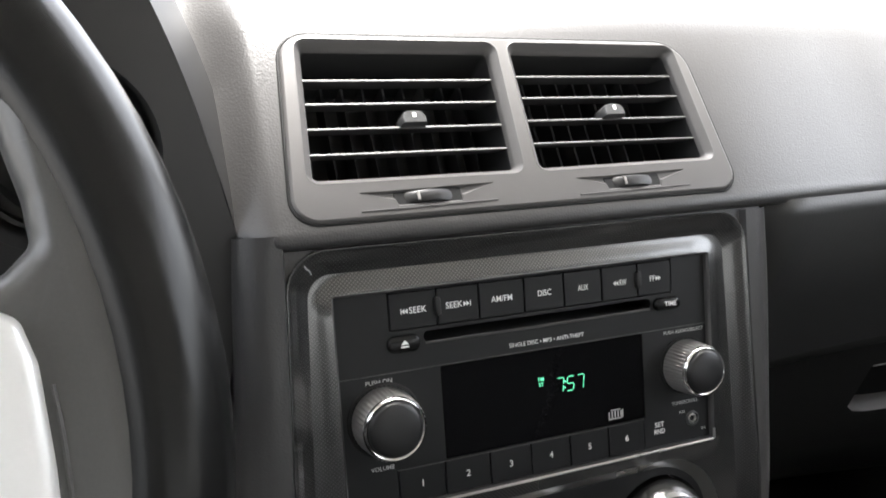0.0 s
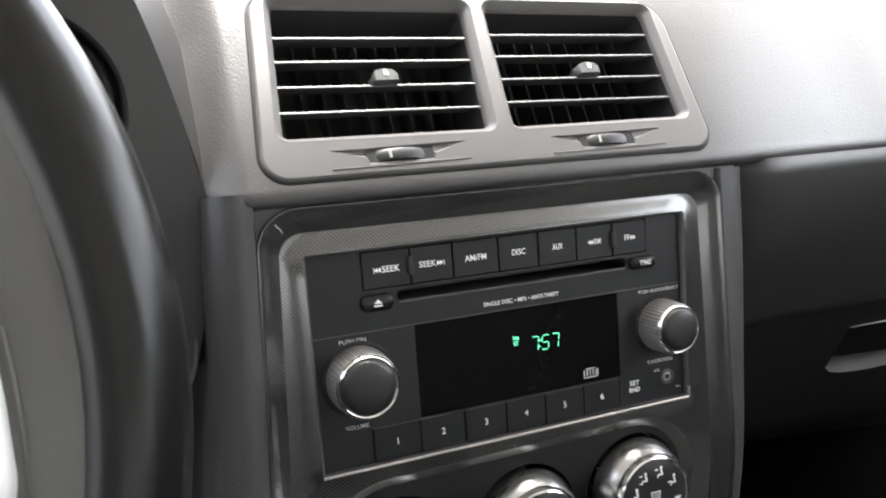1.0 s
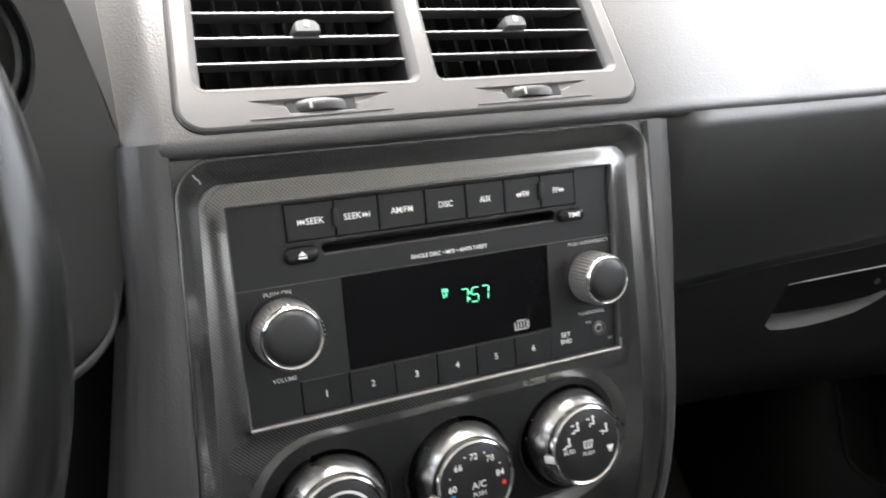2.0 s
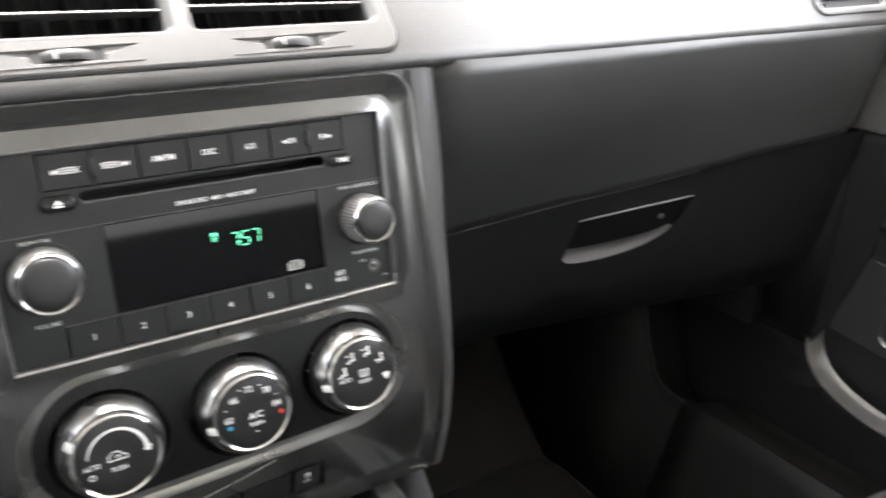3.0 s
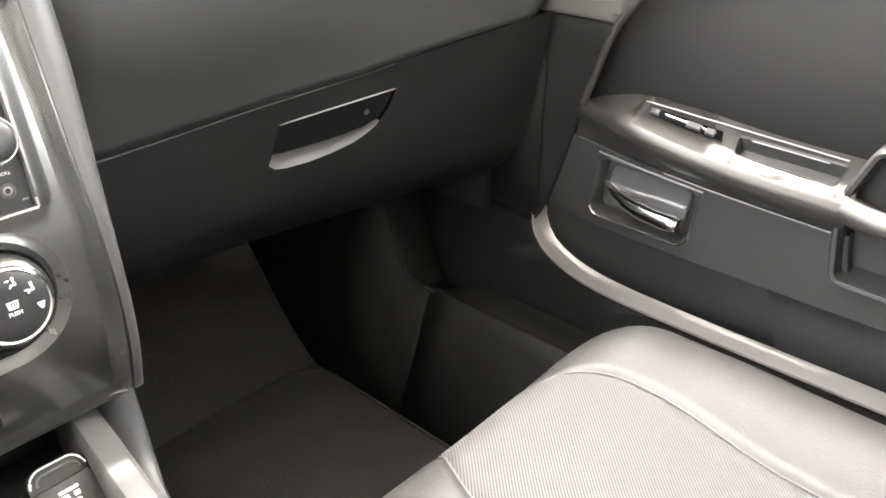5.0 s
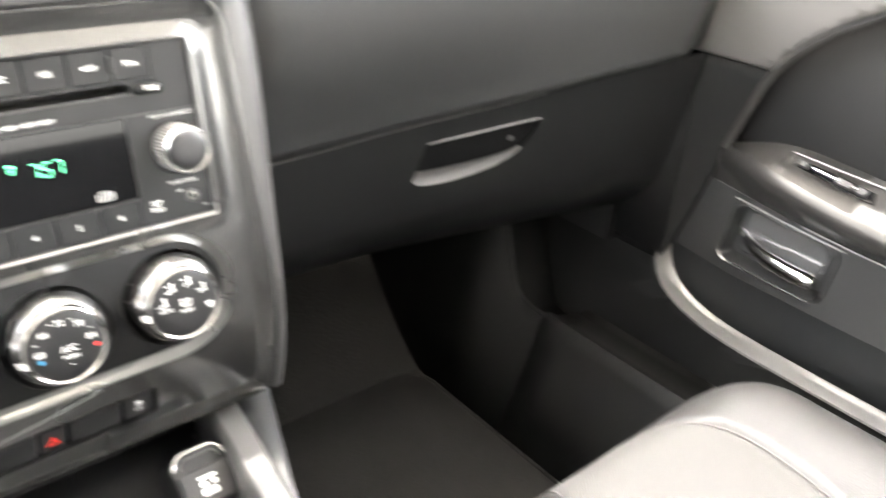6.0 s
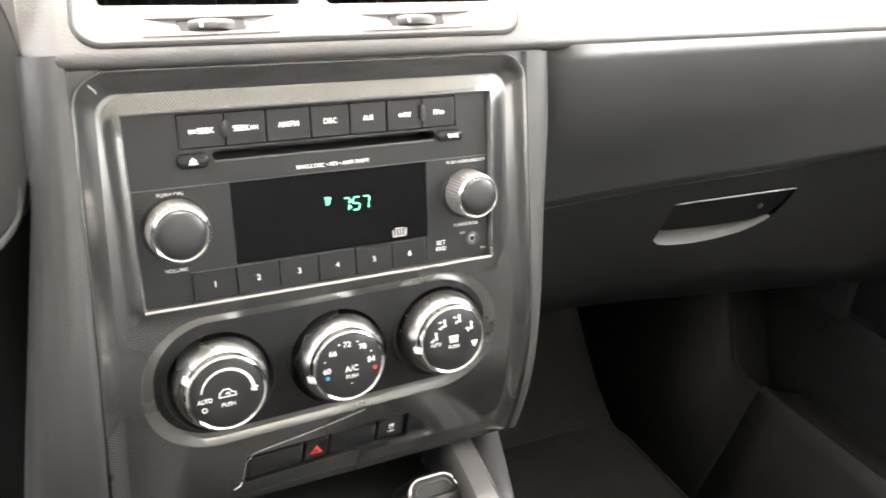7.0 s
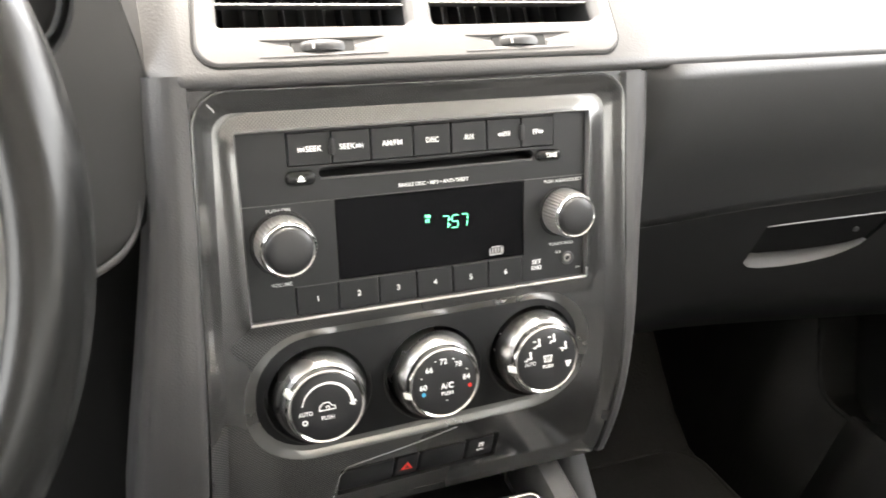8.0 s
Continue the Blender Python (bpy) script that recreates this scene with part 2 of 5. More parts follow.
def filled(outer, holes, fmap, cuts=(), across=()):
    """A sheet with holes, cut into strips and mapped from the plane to its place."""
    bm = bmesh.new()
    for pts in (outer, *holes):
        vs = [bm.verts.new((x, 0, z)) for x, z in pts]
        for a, b in zip(vs, vs[1:] + vs[:1]):
            bm.edges.new((a, b))
    bmesh.ops.triangle_fill(bm, edges=bm.edges[:], use_beauty=True, use_dissolve=False)
    for axis, values in (((0, 0, 1), cuts), ((1, 0, 0), across)):
        for c in values:
            bmesh.ops.bisect_plane(bm, geom=bm.verts[:] + bm.edges[:] + bm.faces[:], plane_co=Vector(axis) * c, plane_no=axis)
    bmesh.ops.recalc_face_normals(bm, faces=bm.faces)
    keep = bm.verts.layers.float_vector.new("plane")
    for v in bm.verts:
        v[keep] = v.co
        v.co = fmap(v.co.x, v.co.z)
    bm.normal_update()
    for f in bm.faces:
        if f.normal.y > 0:
            f.normal_flip()
    return bm


def sheet(us, vs, fn):
    """A grid of places fn(u, v)."""
    bm = bmesh.new()
    rows = [[bm.verts.new(fn(u, v)) for u in us] for v in vs]
    for a, b in zip(rows, rows[1:]):
        for i in range(len(us) - 1):
            bm.faces.new((a[i], a[i + 1], b[i + 1], b[i]))
    return bm


def steps(a, b, n):
    return [a + (b - a) * i / n for i in range(n + 1)]


def spline(x, knots):
    """Smooth value at x through knots (x, value...)."""
    if x <= knots[0][0]:
        return knots[0][1:]
    for k in range(len(knots) - 1):
        a, b = knots[k], knots[k + 1]
        if x <= b[0]:
            w = (x - a[0]) / (b[0] - a[0])
            p = knots[max(k - 1, 0)]
            q = knots[min(k + 2, len(knots) - 1)]
            out = []
            for i in range(1, len(a)):
                ma = (b[i] - p[i]) / max(b[0] - p[0], 1e-9) * (b[0] - a[0])
                mb = (q[i] - a[i]) / max(q[0] - a[0], 1e-9) * (b[0] - a[0])
                out.append((2 * w**3 - 3 * w**2 + 1) * a[i] + (w**3 - 2 * w**2 + w) * ma + (3 * w**2 - 2 * w**3) * b[i] + (w**3 - w**2) * mb)
            return tuple(out)
    return knots[-1][1:]


def curve_points(pts, n):
    """n + 1 places along a smooth curve through pts."""
    acc = [0.0]
    for a, b in zip(pts, pts[1:]):
        acc.append(acc[-1] + (Vector(b) - Vector(a)).length)
    knots = [(s, *p) for s, p in zip(acc, pts)]
    return [Vector(spline(acc[-1] * i / n, knots)) for i in range(n + 1)]


def tube(pts, r, n=10, flat=1.0):
    """A rod along places; r: radius or a function of the share of the way."""
    rings = []
    for i, p in enumerate(pts):
        p = Vector(p)
        t = (Vector(pts[min(i + 1, len(pts) - 1)]) - Vector(pts[max(i - 1, 0)])).normalized()
        u = t.cross(Vector((0.123, 0.31, 0.94))).normalized()
        w = t.cross(u)
        rad = r(i / (len(pts) - 1)) if callable(r) else r
        rings.append([p + rad * (math.cos(a) * u + flat * math.sin(a) * w) for a in (2 * math.pi * k / n for k in range(n))])
    return loft(rings, cap0=True)


def slab(x0, x1, y0, y1, z0, z1, edge=0.003):
    """A box with softened edges."""
    bm = bmesh.new()
    bmesh.ops.create_cube(bm, size=1)
    for v in bm.verts:
        v.co = (x0 + (v.co.x + 0.5) * (x1 - x0), y0 + (v.co.y + 0.5) * (y1 - y0), z0 + (v.co.z + 0.5) * (z1 - z0))
    if edge:
        bmesh.ops.bevel(bm, geom=bm.edges[:], offset=edge, segments=2, affect="EDGES", profile=0.7)
    return bm


def lettering(text, size, x, z, y, follow=True, width=0.0):
    """Raised print, centred at x, z, facing the viewer; width: squeezed or stretched to it."""
    cu = bpy.data.curves.new("print", "FONT")
    cu.body, cu.size, cu.align_x, cu.align_y, cu.extrude, cu.resolution_u = text, size, "CENTER", "CENTER", 0.00005, 3
    cu.offset = 0.008 * size
    ob = bpy.data.objects.new("print", cu)
    scene.collection.objects.link(ob)
    bpy.context.view_layer.update()
    me = bpy.data.meshes.new_from_object(ob.evaluated_get(bpy.context.evaluated_depsgraph_get()))
    bm = bmesh.new()
    bm.from_mesh(me)
    bpy.data.objects.remove(ob)
    bpy.data.meshes.remove(me)
    bpy.data.curves.remove(cu)
    xs = [v.co.x for v in bm.verts]
    k = width / (max(xs) - min(xs)) if width else 1.0
    for v in bm.verts:
        a, b, c = v.co
        v.co = (x + a * k, y - c + (bend(z) if follow else 0), z + b)
    return bm


def joined(*bms):
    out = bms[0]
    for b in bms[1:]:
        me = bpy.data.meshes.new("tmp")
        b.to_mesh(me)
        b.free()
        out.from_mesh(me)
        bpy.data.meshes.remove(me)
    return out


def flat(shapes, y, follow=True, thick=0.0001):
    """Printed shapes of these outlines."""
    bm = bmesh.new()
    for pts in shapes:
        loft([ring(pts, y + thick, follow), ring(pts, y, follow)], bm=bm)
    return bm


def disc(x, z, r, n=20):
    return [(x + r * math.cos(2 * math.pi * i / n), z + r * math.sin(2 * math.pi * i / n)) for i in range(n)]


def arc_band(x, z, r0, r1, a0, a1, n=10):
    """A band of a ring between two angles, in degrees, as one outline."""
    aa = [radians(a0 + (a1 - a0) * i / n) for i in range(n + 1)]
    return [(x + r1 * math.cos(a), z + r1 * math.sin(a)) for a in aa] + [(x + r0 * math.cos(a), z + r0 * math.sin(a)) for a in reversed(aa)]


# ---- setting ----
# Unseen ground, its pale colour chosen to bounce light up into the cabin.
structure("ground", sheet(steps(-60, 60, 8), steps(-60, 60, 8), lambda x, y: (x, y, -0.32)), BOUNCE, "unseen ground outside the car, paled to bounce light inside", "ground")
structure("floor", sheet(steps(-0.78, 0.82, 30), steps(-2.05, 0.62, 50), lambda x, y: (x, y, 0.02 + 0.30 * max(0, (y - 0.28) / 0.34) ** 1.3 + 0.004 * noise.noise((x * 9, y * 9, 0)))), CARPET, "dark grey carpet on the car's floor", "floor")
structure("wall_front", slab(-0.80, 0.84, 0.595, 0.66, -0.1, 0.834, 0), SHELL, "grey firewall behind the dashboard", "wall")
# Unseen partitions added; the gap between them shapes the rear light.
structure("wall_rear", slab(-0.76, 0.80, -1.02, -0.97, -0.1, 0.655, 0), REAR, "unseen grey partition added to shape light from the rear", "wall")
structure("wall_rear_upper", slab(-0.80, 0.84, -2.05, -2.00, 0.86, 1.21, 0), SHELL, "unseen grey partition added above the rear opening to shape light", "wall")
# Unseen wall paled so that it reflects light onto the stack.
structure("wall_driver", slab(-0.80, -0.76, -2.0, -0.55, -0.1, 1.21, 0), PALE, "unseen wall behind the driver door, paled to reflect light", "wall")
structure("wall_driver_front", slab(-0.80, -0.76, 0.22, 0.62, -0.1, 0.80, 0), SHELL, "grey body side ahead of the driver door", "wall")
structure("wall_driver_door", slab(-0.80, -0.76, -0.55, 0.22, -0.1, 0.68, 0), SHELL, "grey driver door below its open window", "wall")
structure("wall_passenger", slab(0.80, 0.84, -0.95, 0.62, -0.1, 0.80, 0), SHELL, "grey outer skin of the passenger side", "wall")
structure("wall_passenger_rear", slab(0.80, 0.84, -2.0, -0.95, -0.1, 0.62, 0), SHELL, "grey body side below the quarter window", "wall")
structure("wall_passenger_top", slab(0.80, 0.84, -2.0, -0.95, 0.86, 1.21, 0), SHELL, "grey body side above the quarter window", "wall")
structure("ceiling", slab(-0.76, 0.80, -2.05, 0.095, 1.17, 1.21, 0), LINING, "grey cloth headliner of the roof", "ceiling")
for sx in (-1, 1):
    structure("pillar", tube(curve_points([(sx * 0.76, 0.62, 0.80), (sx * 0.72, 0.32, 1.02), (sx * 0.66, 0.085, 1.17)], 10), 0.04, 8), LINING, "grey windscreen pillar trim", "pillar")
    structure("pillar", slab(sx * 0.72 - 0.04, sx * 0.72 + 0.04, -0.95, -0.87, 0.78, 1.18, 0.01), LINING, "grey centre pillar trim", "pillar")


# ---- dashboard ----
def ease(x, a, b):
    w = max(0.0, min(1.0, (x - a) / (b - a)))
    return w * w * (3 - 2 * w)


PAD_PROFILE = [(-0.030, 0.036, 0.677), (-0.008, 0.0135, 0.6795), (-0.003, 0.0085, 0.6825), (0.002, 0.0086, 0.6875), (0.008, 0.0122, 0.6925), (0.05, 0.0385, 0.7267),
               (0.113, 0.0761, 0.7772), (0.135, 0.091, 0.792), (0.17, 0.119, 0.811), (0.25, 0.195, 0.832), (0.40, 0.345, 0.842), (0.66, 0.605, 0.838)]


def pad_shift(x):
    return 0.016 * ease(x, 0.12, 0.30) - 0.034 * ease(x, 0.48, 0.72) + 0.020 * ease(-x, 0.135, 0.166), -0.004 * ease(x, 0.12, 0.30) + 0.006 * ease(x, 0.5, 0.72)


def pad_place(x, q):
    y, z = spline(q, PAD_PROFILE)
    dy, dz = pad_shift(x)
    return Vector((x, y + dy, z + dz))


VENT_OUT = rounded([(-0.1220, 0.0845), (0.1266, 0.0786), (0.1338, -0.0219), (-0.1308, -0.0218)], [0.016, 0.021, 0.013, 0.013], 7)
GLOVE_LINE = [(0.12, 0.095, 0.519), (0.17, 0.092, 0.522), (0.25, 0.091, 0.525), (0.35, 0.085, 0.532), (0.45, 0.067, 0.542), (0.55, 0.045, 0.557), (0.65, 0.023, 0.570), (0.72, 0.008, 0.578)]

dash = thing("dashboard", "dark grey grained vinyl dashboard across the cabin", "dashboard", (0.2, 0.3, 0.35))
pad_hole = [(x, z + 0.028) for x, z in grown(VENT_OUT, -0.004)]
part("dash_pad", filled([(-0.1590, 0.001), (-0.1475, 0.001), (-0.1475, -0.03), (0.71, -0.03), (0.71, 0.66), (-0.20, 0.66), (-0.19, 0.17), (-0.170, 0.11), (-0.161, 0.05)], [pad_hole], pad_place,
                        [-0.02, -0.012, -0.008, -0.005, -0.002, 0, 0.002, 0.005, 0.009, 0.014, 0.03, 0.05, 0.08, 0.1135, 0.12, 0.128, 0.136, 0.145, 0.155, 0.17, 0.19, 0.22, 0.25, 0.3, 0.4, 0.5],
                        [-0.158, -0.156, -0.154, -0.152, -0.150, -0.148, -0.146, -0.144, -0.142, -0.140, -0.138, -0.136, 0.135, 0.15, 0.165, 0.18, 0.195, 0.25, 0.3, 0.35, 0.4, 0.45, 0.5, 0.54, 0.58, 0.62, 0.66, 0.69]), PAD, dash, "grey grained soft vinyl", 60, 0, pad_place)


def passenger_face(x, w):
    a = pad_place(x, -0.0038) + Vector((0, 0.0004, 0.0003))
    gy, gz = spline(x, GLOVE_LINE)
    back = 0.020 * (1 - ease(x, 0.155, 0.180)) + 0.024 * ease(x, 0.660, 0.715) * ease(w, 0.0, 0.35)
    return Vector((x, back + a.y + 0.001 + (gy - a.y - 0.001) * (w - 0.36 * math.sin(math.pi * w) * (1 - w)), a.z + 0.001 + (gz - a.z - 0.001) * w))


part("passenger_panel", sheet(steps(0.150, 0.712, 44), steps(0, 1, 14), passenger_face), SOFTPANEL, dash, "dark moulded panel above the glovebox", 60, 0.004)


def flank(side):
    rows = [(0.0, -0.0045), (0.002, -0.0084), (0.012, -0.0086), (0.020, -0.0066), (0.0265, 0.000), (0.0305, 0.012), (0.033, 0.03), (0.034, 0.11)]
    if side < 0:
        rows = [(0.0, -0.0060), (0.0015, -0.0084), (0.012, -0.0086), (0.021, -0.0066), (0.029, -0.0020), (0.034, 0.006), (0.036, 0.02), (0.036, 0.11)]

    def place(k, v):
        i = min(int(k), len(rows) - 2)
        w = k - i
        d, y = (rows[i][j] * (1 - w) + rows[i + 1][j] * w for j in (0, 1))
        half = spline(-v, [(-0.09, 0.1345), (-0.065, 0.1350), (0.025, 0.1385), (0.16, 0.1455), (0.215, 0.1475)])[0]
        return STACK @ Vector((side * (half + 0.0007 + d * (0.70 + 3.4 * max(0, 0.01 - v) if side < 0 else 0.88 - 0.46 * ease(-v, -0.06, 0.13))), y + bend(v), v))
    return sheet(steps(0, len(rows) - 1, 21), steps(-0.217, 0.0890 if side < 0 else 0.0800, 26), place)


for side in (-1, 1):
    part("stack_side_trim", flank(side), PAD, dash, "grey grained vinyl column beside the stack", 60)

# cluster housing beside the steering wheel
HOOD_EDGE = [(-0.205, 0.840), (-0.184, 0.792), (-0.172, 0.758), (-0.1625, 0.722), (-0.1555, 0.690), (-0.1545, 0.668), (-0.1590, 0.635), (-0.1680, 0.602)]
CLUSTER = rounded([(-0.60, 0.845)] + HOOD_EDGE + [(-0.205, 0.572), (-0.60, 0.565)], [0.02, 0.006, 0.01, 0.02, 0.02, 0.02, 0.02, 0.02, 0.022, 0.03, 0.02], 4)
GAUGE = disc(-0.2265, 0.7305, 0.0425, 40)


def cluster_place(x, z):
    return Vector((x, 0.012 + 0.10 * (z - 0.66) + 0.16 * max(0, x + 0.20) + 0.9 * max(0, 0.60 - z) ** 1.4, z))


cluster = part("cluster_hood", filled(CLUSTER, [GAUGE], cluster_place, [0.58, 0.59, 0.60, 0.62, 0.66, 0.7, 0.75, 0.8], [-0.22, -0.2, -0.18, -0.17]), HOOD, dash, "smooth grey instrument surround", 50, 0, cluster_place)
hood_curve = curve_points([(x, z, 0) for x, z in HOOD_EDGE], 40)
part("hood_side", sheet(range(41), range(5), lambda i, k: cluster_place(hood_curve[i].x, hood_curve[i].y) + Vector((0.0002 + 0.0035 * k, 0.001 + 0.011 * k, 0))), HOOD, dash, "narrow smooth side of the instrument hood", 60)
part("gauge_well", loft([[cluster_place(x, z) for x, z in GAUGE], [cluster_place(x, z) + Vector((0, 0.05, 0)) for x, z in grown(GAUGE, -0.008)]], cap1=True), DARK, dash, "black round instrument well", 50)
part("gauge_ring", loft([[cluster_place(x, z) + Vector((0, d, 0)) for x, z in disc(-0.2265, 0.7305, r, 40)] for r, d in ((0.0375, 0.020), (0.0370, 0.012), (0.0345, 0.010), (0.0325, 0.014), (0.0320, 0.024))], cap1=False), CHROME, dash, "thin chrome gauge ring")
# Knee panel in deep black to imitate the shade under the column.
part("knee_panel", sheet(steps(-0.72, -0.150, 10), steps(0.10, 0.60, 10), lambda x, z: (x, 0.130 + 0.25 * max(0, 0.30 - z), z)), BLACKTRIM, dash, "panel below the steering column, blackened for the shade there", 50, 0.004)
# Sheet and slab added to keep windscreen light out of the footwell.
part("hood_light_block", sheet(steps(-0.76, -0.165, 12), steps(0.02, 0.64, 10), lambda x, y: (x, y, 0.842 + 0.02 * math.sin(math.pi * (y - 0.02) / 0.62))), PAD, dash, "unseen vinyl sheet added above the instruments to block light", 50, 0.004)
part("end_light_block", slab(0.700, 0.722, 0.10, 0.62, 0.30, 0.82, 0.002), BLACKTRIM, dash, "black slab added at the dashboard's end to block light")
part("column_shroud", tube([(-0.377, 0.06, 0.61), (-0.377, -0.05, 0.66), (-0.377, -0.125, 0.695)], 0.045, 20), DARK, dash, "black steering column shroud")

part("hood_edge", tube(curve_points([(-0.166, 0.0145, 0.622), (-0.1685, 0.0105, 0.605), (-0.178, 0.008, 0.592), (-0.194, 0.007, 0.582), (-0.225, 0.007, 0.574)], 24), lambda w: 0.0006 + 0.0018 * min(1, 2.2 * w), 10), PAD, dash, "rounded lower edge of the hood")

# ---- glovebox ----
glove = thing("glovebox", "dark grey glovebox door below the dashboard", "glovebox", (0.42, 0.1, 0.38))


def glove_place(x, z):
    gy, gz = spline(x, GLOVE_LINE)
    return Vector((x, gy + 0.002 + 0.19 * (gz - z) + 7.2 * max(0, 0.43 - z) ** 2, z))


SCOOP_LOW = [(0.4895, 0.4850), (0.484, 0.4790), (0.474, 0.4730), (0.46, 0.4665), (0.435, 0.4605), (0.41, 0.457), (0.385, 0.4565), (0.372, 0.4585), (0.3655, 0.464)]
HANDLE_HOLE = [(0.375, 0.5045), (0.5050, 0.5165), (0.4985, 0.4985)] + SCOOP_LOW
glove_top = [(x, spline(x, GLOVE_LINE)[1] - 0.004) for x in steps(0.155, 0.705, 16)]
part("door", filled(glove_top + [(0.705, 0.36), (0.155, 0.36)], [HANDLE_HOLE], glove_place, [0.37, 0.38, 0.39, 0.40, 0.41, 0.42, 0.43, 0.45, 0.5, 0.54], steps(0.2, 0.69, 12)), LID, glove, "moulded lid, darkened to stand in for shade", 50, 0, glove_place)
scoop_far = [(0.4890, 0.4860), (0.482, 0.4835), (0.472, 0.4815), (0.458, 0.4795), (0.435, 0.4765), (0.41, 0.4745), (0.388, 0.4735), (0.378, 0.4735), (0.373, 0.475)]
# The scoop's paler grey stands in for light on its upward face.
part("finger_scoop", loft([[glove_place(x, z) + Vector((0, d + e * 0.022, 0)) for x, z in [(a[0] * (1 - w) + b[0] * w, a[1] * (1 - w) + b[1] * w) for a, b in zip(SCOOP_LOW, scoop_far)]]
                           for w, d, e in ((0, 0, 0), (0.08, 0, 0.12), (0.35, 0, 0.5), (0.7, 0, 0.85), (1.0, 0, 1.05), (1.25, 0, 1.1))], cap1=False, closed=False), LITSCOOP, glove, "curved finger scoop, paled for light on its upward face", 60)
PADDLE = [(0.376, 0.5037), (0.5042, 0.5157), (0.4978, 0.4988), (0.4885, 0.4862), (0.472, 0.4806), (0.455, 0.4780), (0.43, 0.4752), (0.41, 0.4740), (0.38, 0.4730), (0.3705, 0.4745)]
# Highlight on the lid's top edge, drawn as a pale tapering rod.
part("lid_highlight", tube([glove_place(x, spline(x, GLOVE_LINE)[1] - 0.0042) + Vector((0, -0.0012, 0)) for x in steps(0.160, 0.50, 20)], lambda w: 0.0011 - 0.0008 * w, 8), EDGE, glove, "pale rod drawn for the highlight on the lid's edge")
paddle = part("handle", loft([[glove_place(x, z) + Vector((0, d, 0)) for x, z in grown(PADDLE, g)] for d, g in ((0.016, 0), (0.0035, 0), (0.0025, -0.0008))]), HANDLEBLACK, glove, "flat black pull handle", 40)
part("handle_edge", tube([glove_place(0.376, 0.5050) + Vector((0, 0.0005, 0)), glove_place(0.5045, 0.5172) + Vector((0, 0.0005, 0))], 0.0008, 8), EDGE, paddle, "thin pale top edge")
part("lock", loft([[glove_place(x, z) + Vector((0, d, 0)) for x, z in disc(0.474, 0.4970, r, 16)] for r, d in ((0.003, 0.003), (0.0028, 0.0012), (0.0015, 0.001))]), SLAT, paddle, "small round lock")
part("lower_cover", sheet(steps(0.155, 0.705, 12), steps(0, 1, 8), lambda x, w: (x, glove_place(x, 0.36).y + 0.36 * w, 0.361 - 0.03 * w)), BLACKTRIM, glove, "black cover under the glovebox", 50)

# ---- centre stack surround ----
surround = thing("stack_surround", "dark carbon-look trim surround of the centre stack", "trim", m=STACK.copy())
OUT = rounded([(-0.1350, 0.0805), (0.1365, 0.0795), (0.1475, -0.217), (-0.1475, -0.217)], [0.020, 0.018, 0.006, 0.006], 6)
IN = rounded([(-0.1245, 0.0678), (0.1252, 0.0668), (0.1365, -0.2169), (-0.1365, -0.2169)], [0.012, 0.011, 0.006, 0.006], 6)
RADIO_HOLE = rect(0, 0.0, 0.2276, 0.1134, 0.0015, 3)
POD_TOP = rounded([(-0.1200, -0.0655), (0.1175, -0.0635), (0.1175, -0.1515), (-0.1200, -0.1575)], [0.0425, 0.0415, 0.0415, 0.0425], 10)
POD = rounded([(-0.1215, -0.0650), (0.1185, -0.0630), (0.1185, -0.1545), (-0.1215, -0.1612)], [0.0430, 0.0420, 0.0425, 0.0440], 10)
BANK = rounded([(-0.0605, -0.1775), (0.0575, -0.1728), (0.0588, -0.1978), (-0.0622, -0.2036)], 0.0015, 3)
CUTS = [-0.06, -0.07, -0.08, -0.09, -0.10, -0.11, -0.12, -0.13, -0.14, -0.15, -0.16, -0.17, -0.18, -0.19, -0.20]


def fuller(pts, n):
    """More places along each side of an outline."""
    out = []
    for a, b in zip(pts, pts[1:] + pts[:1]):
        k = max(1, int(math.dist(a, b) / n))
        out += [(a[0] + (b[0] - a[0]) * i / k, a[1] + (b[1] - a[1]) * i / k) for i in range(k)]
    return out


def bent(x, z):
    """The face: nearly flat round the radio, with a low rounded shoulder at the radio's edge."""
    d = math.hypot(max(0, abs(x) - 0.1048), max(0, abs(z) - 0.0477)) - 0.009
    return Vector((x, bend(z) + (-0.0004 - 0.0022 * (1 - ease(d, 0.0, 0.0115))) * ease(z, -0.105, -0.045), z))


def pod_floor(x, z):
    return Vector((x, 0.0046 + bend(z), z))


part("face", filled(fuller(IN, 0.01), [fuller(RADIO_HOLE, 0.012), POD, BANK], bent, CUTS + [0.066, 0.064, 0.0625, 0.061, 0.0595, 0.058, 0.0565, 0.04, 0.02, 0, -0.02, -0.04, -0.052, -0.0565, -0.058], [s * x for s in (-1, 1) for x in (0.114, 0.1155, 0.117, 0.1185, 0.120, 0.122, 0.124, 0.06)]), CARBON, surround, "fine carbon-look weave print", 50, 0, bent)


def blend(a, b, w):
    return [(p[0] * (1 - w) + q[0] * w, p[1] * (1 - w) + q[1] * w) for p, q in zip(a, b)]


oi = []
for (a, p), (b, q) in zip(zip(OUT, IN), list(zip(OUT, IN))[1:] + [(OUT[0], IN[0])]):
    k = max(1, int(math.dist(a, b) / 0.012))
    for i in range(k):
        w = i / k
        oi.append(((a[0] + (b[0] - a[0]) * w, a[1] + (b[1] - a[1]) * w), (p[0] + (q[0] - p[0]) * w, p[1] + (q[1] - p[1]) * w)))
oo, ii = [a for a, _ in oi], [b for _, b in oi]
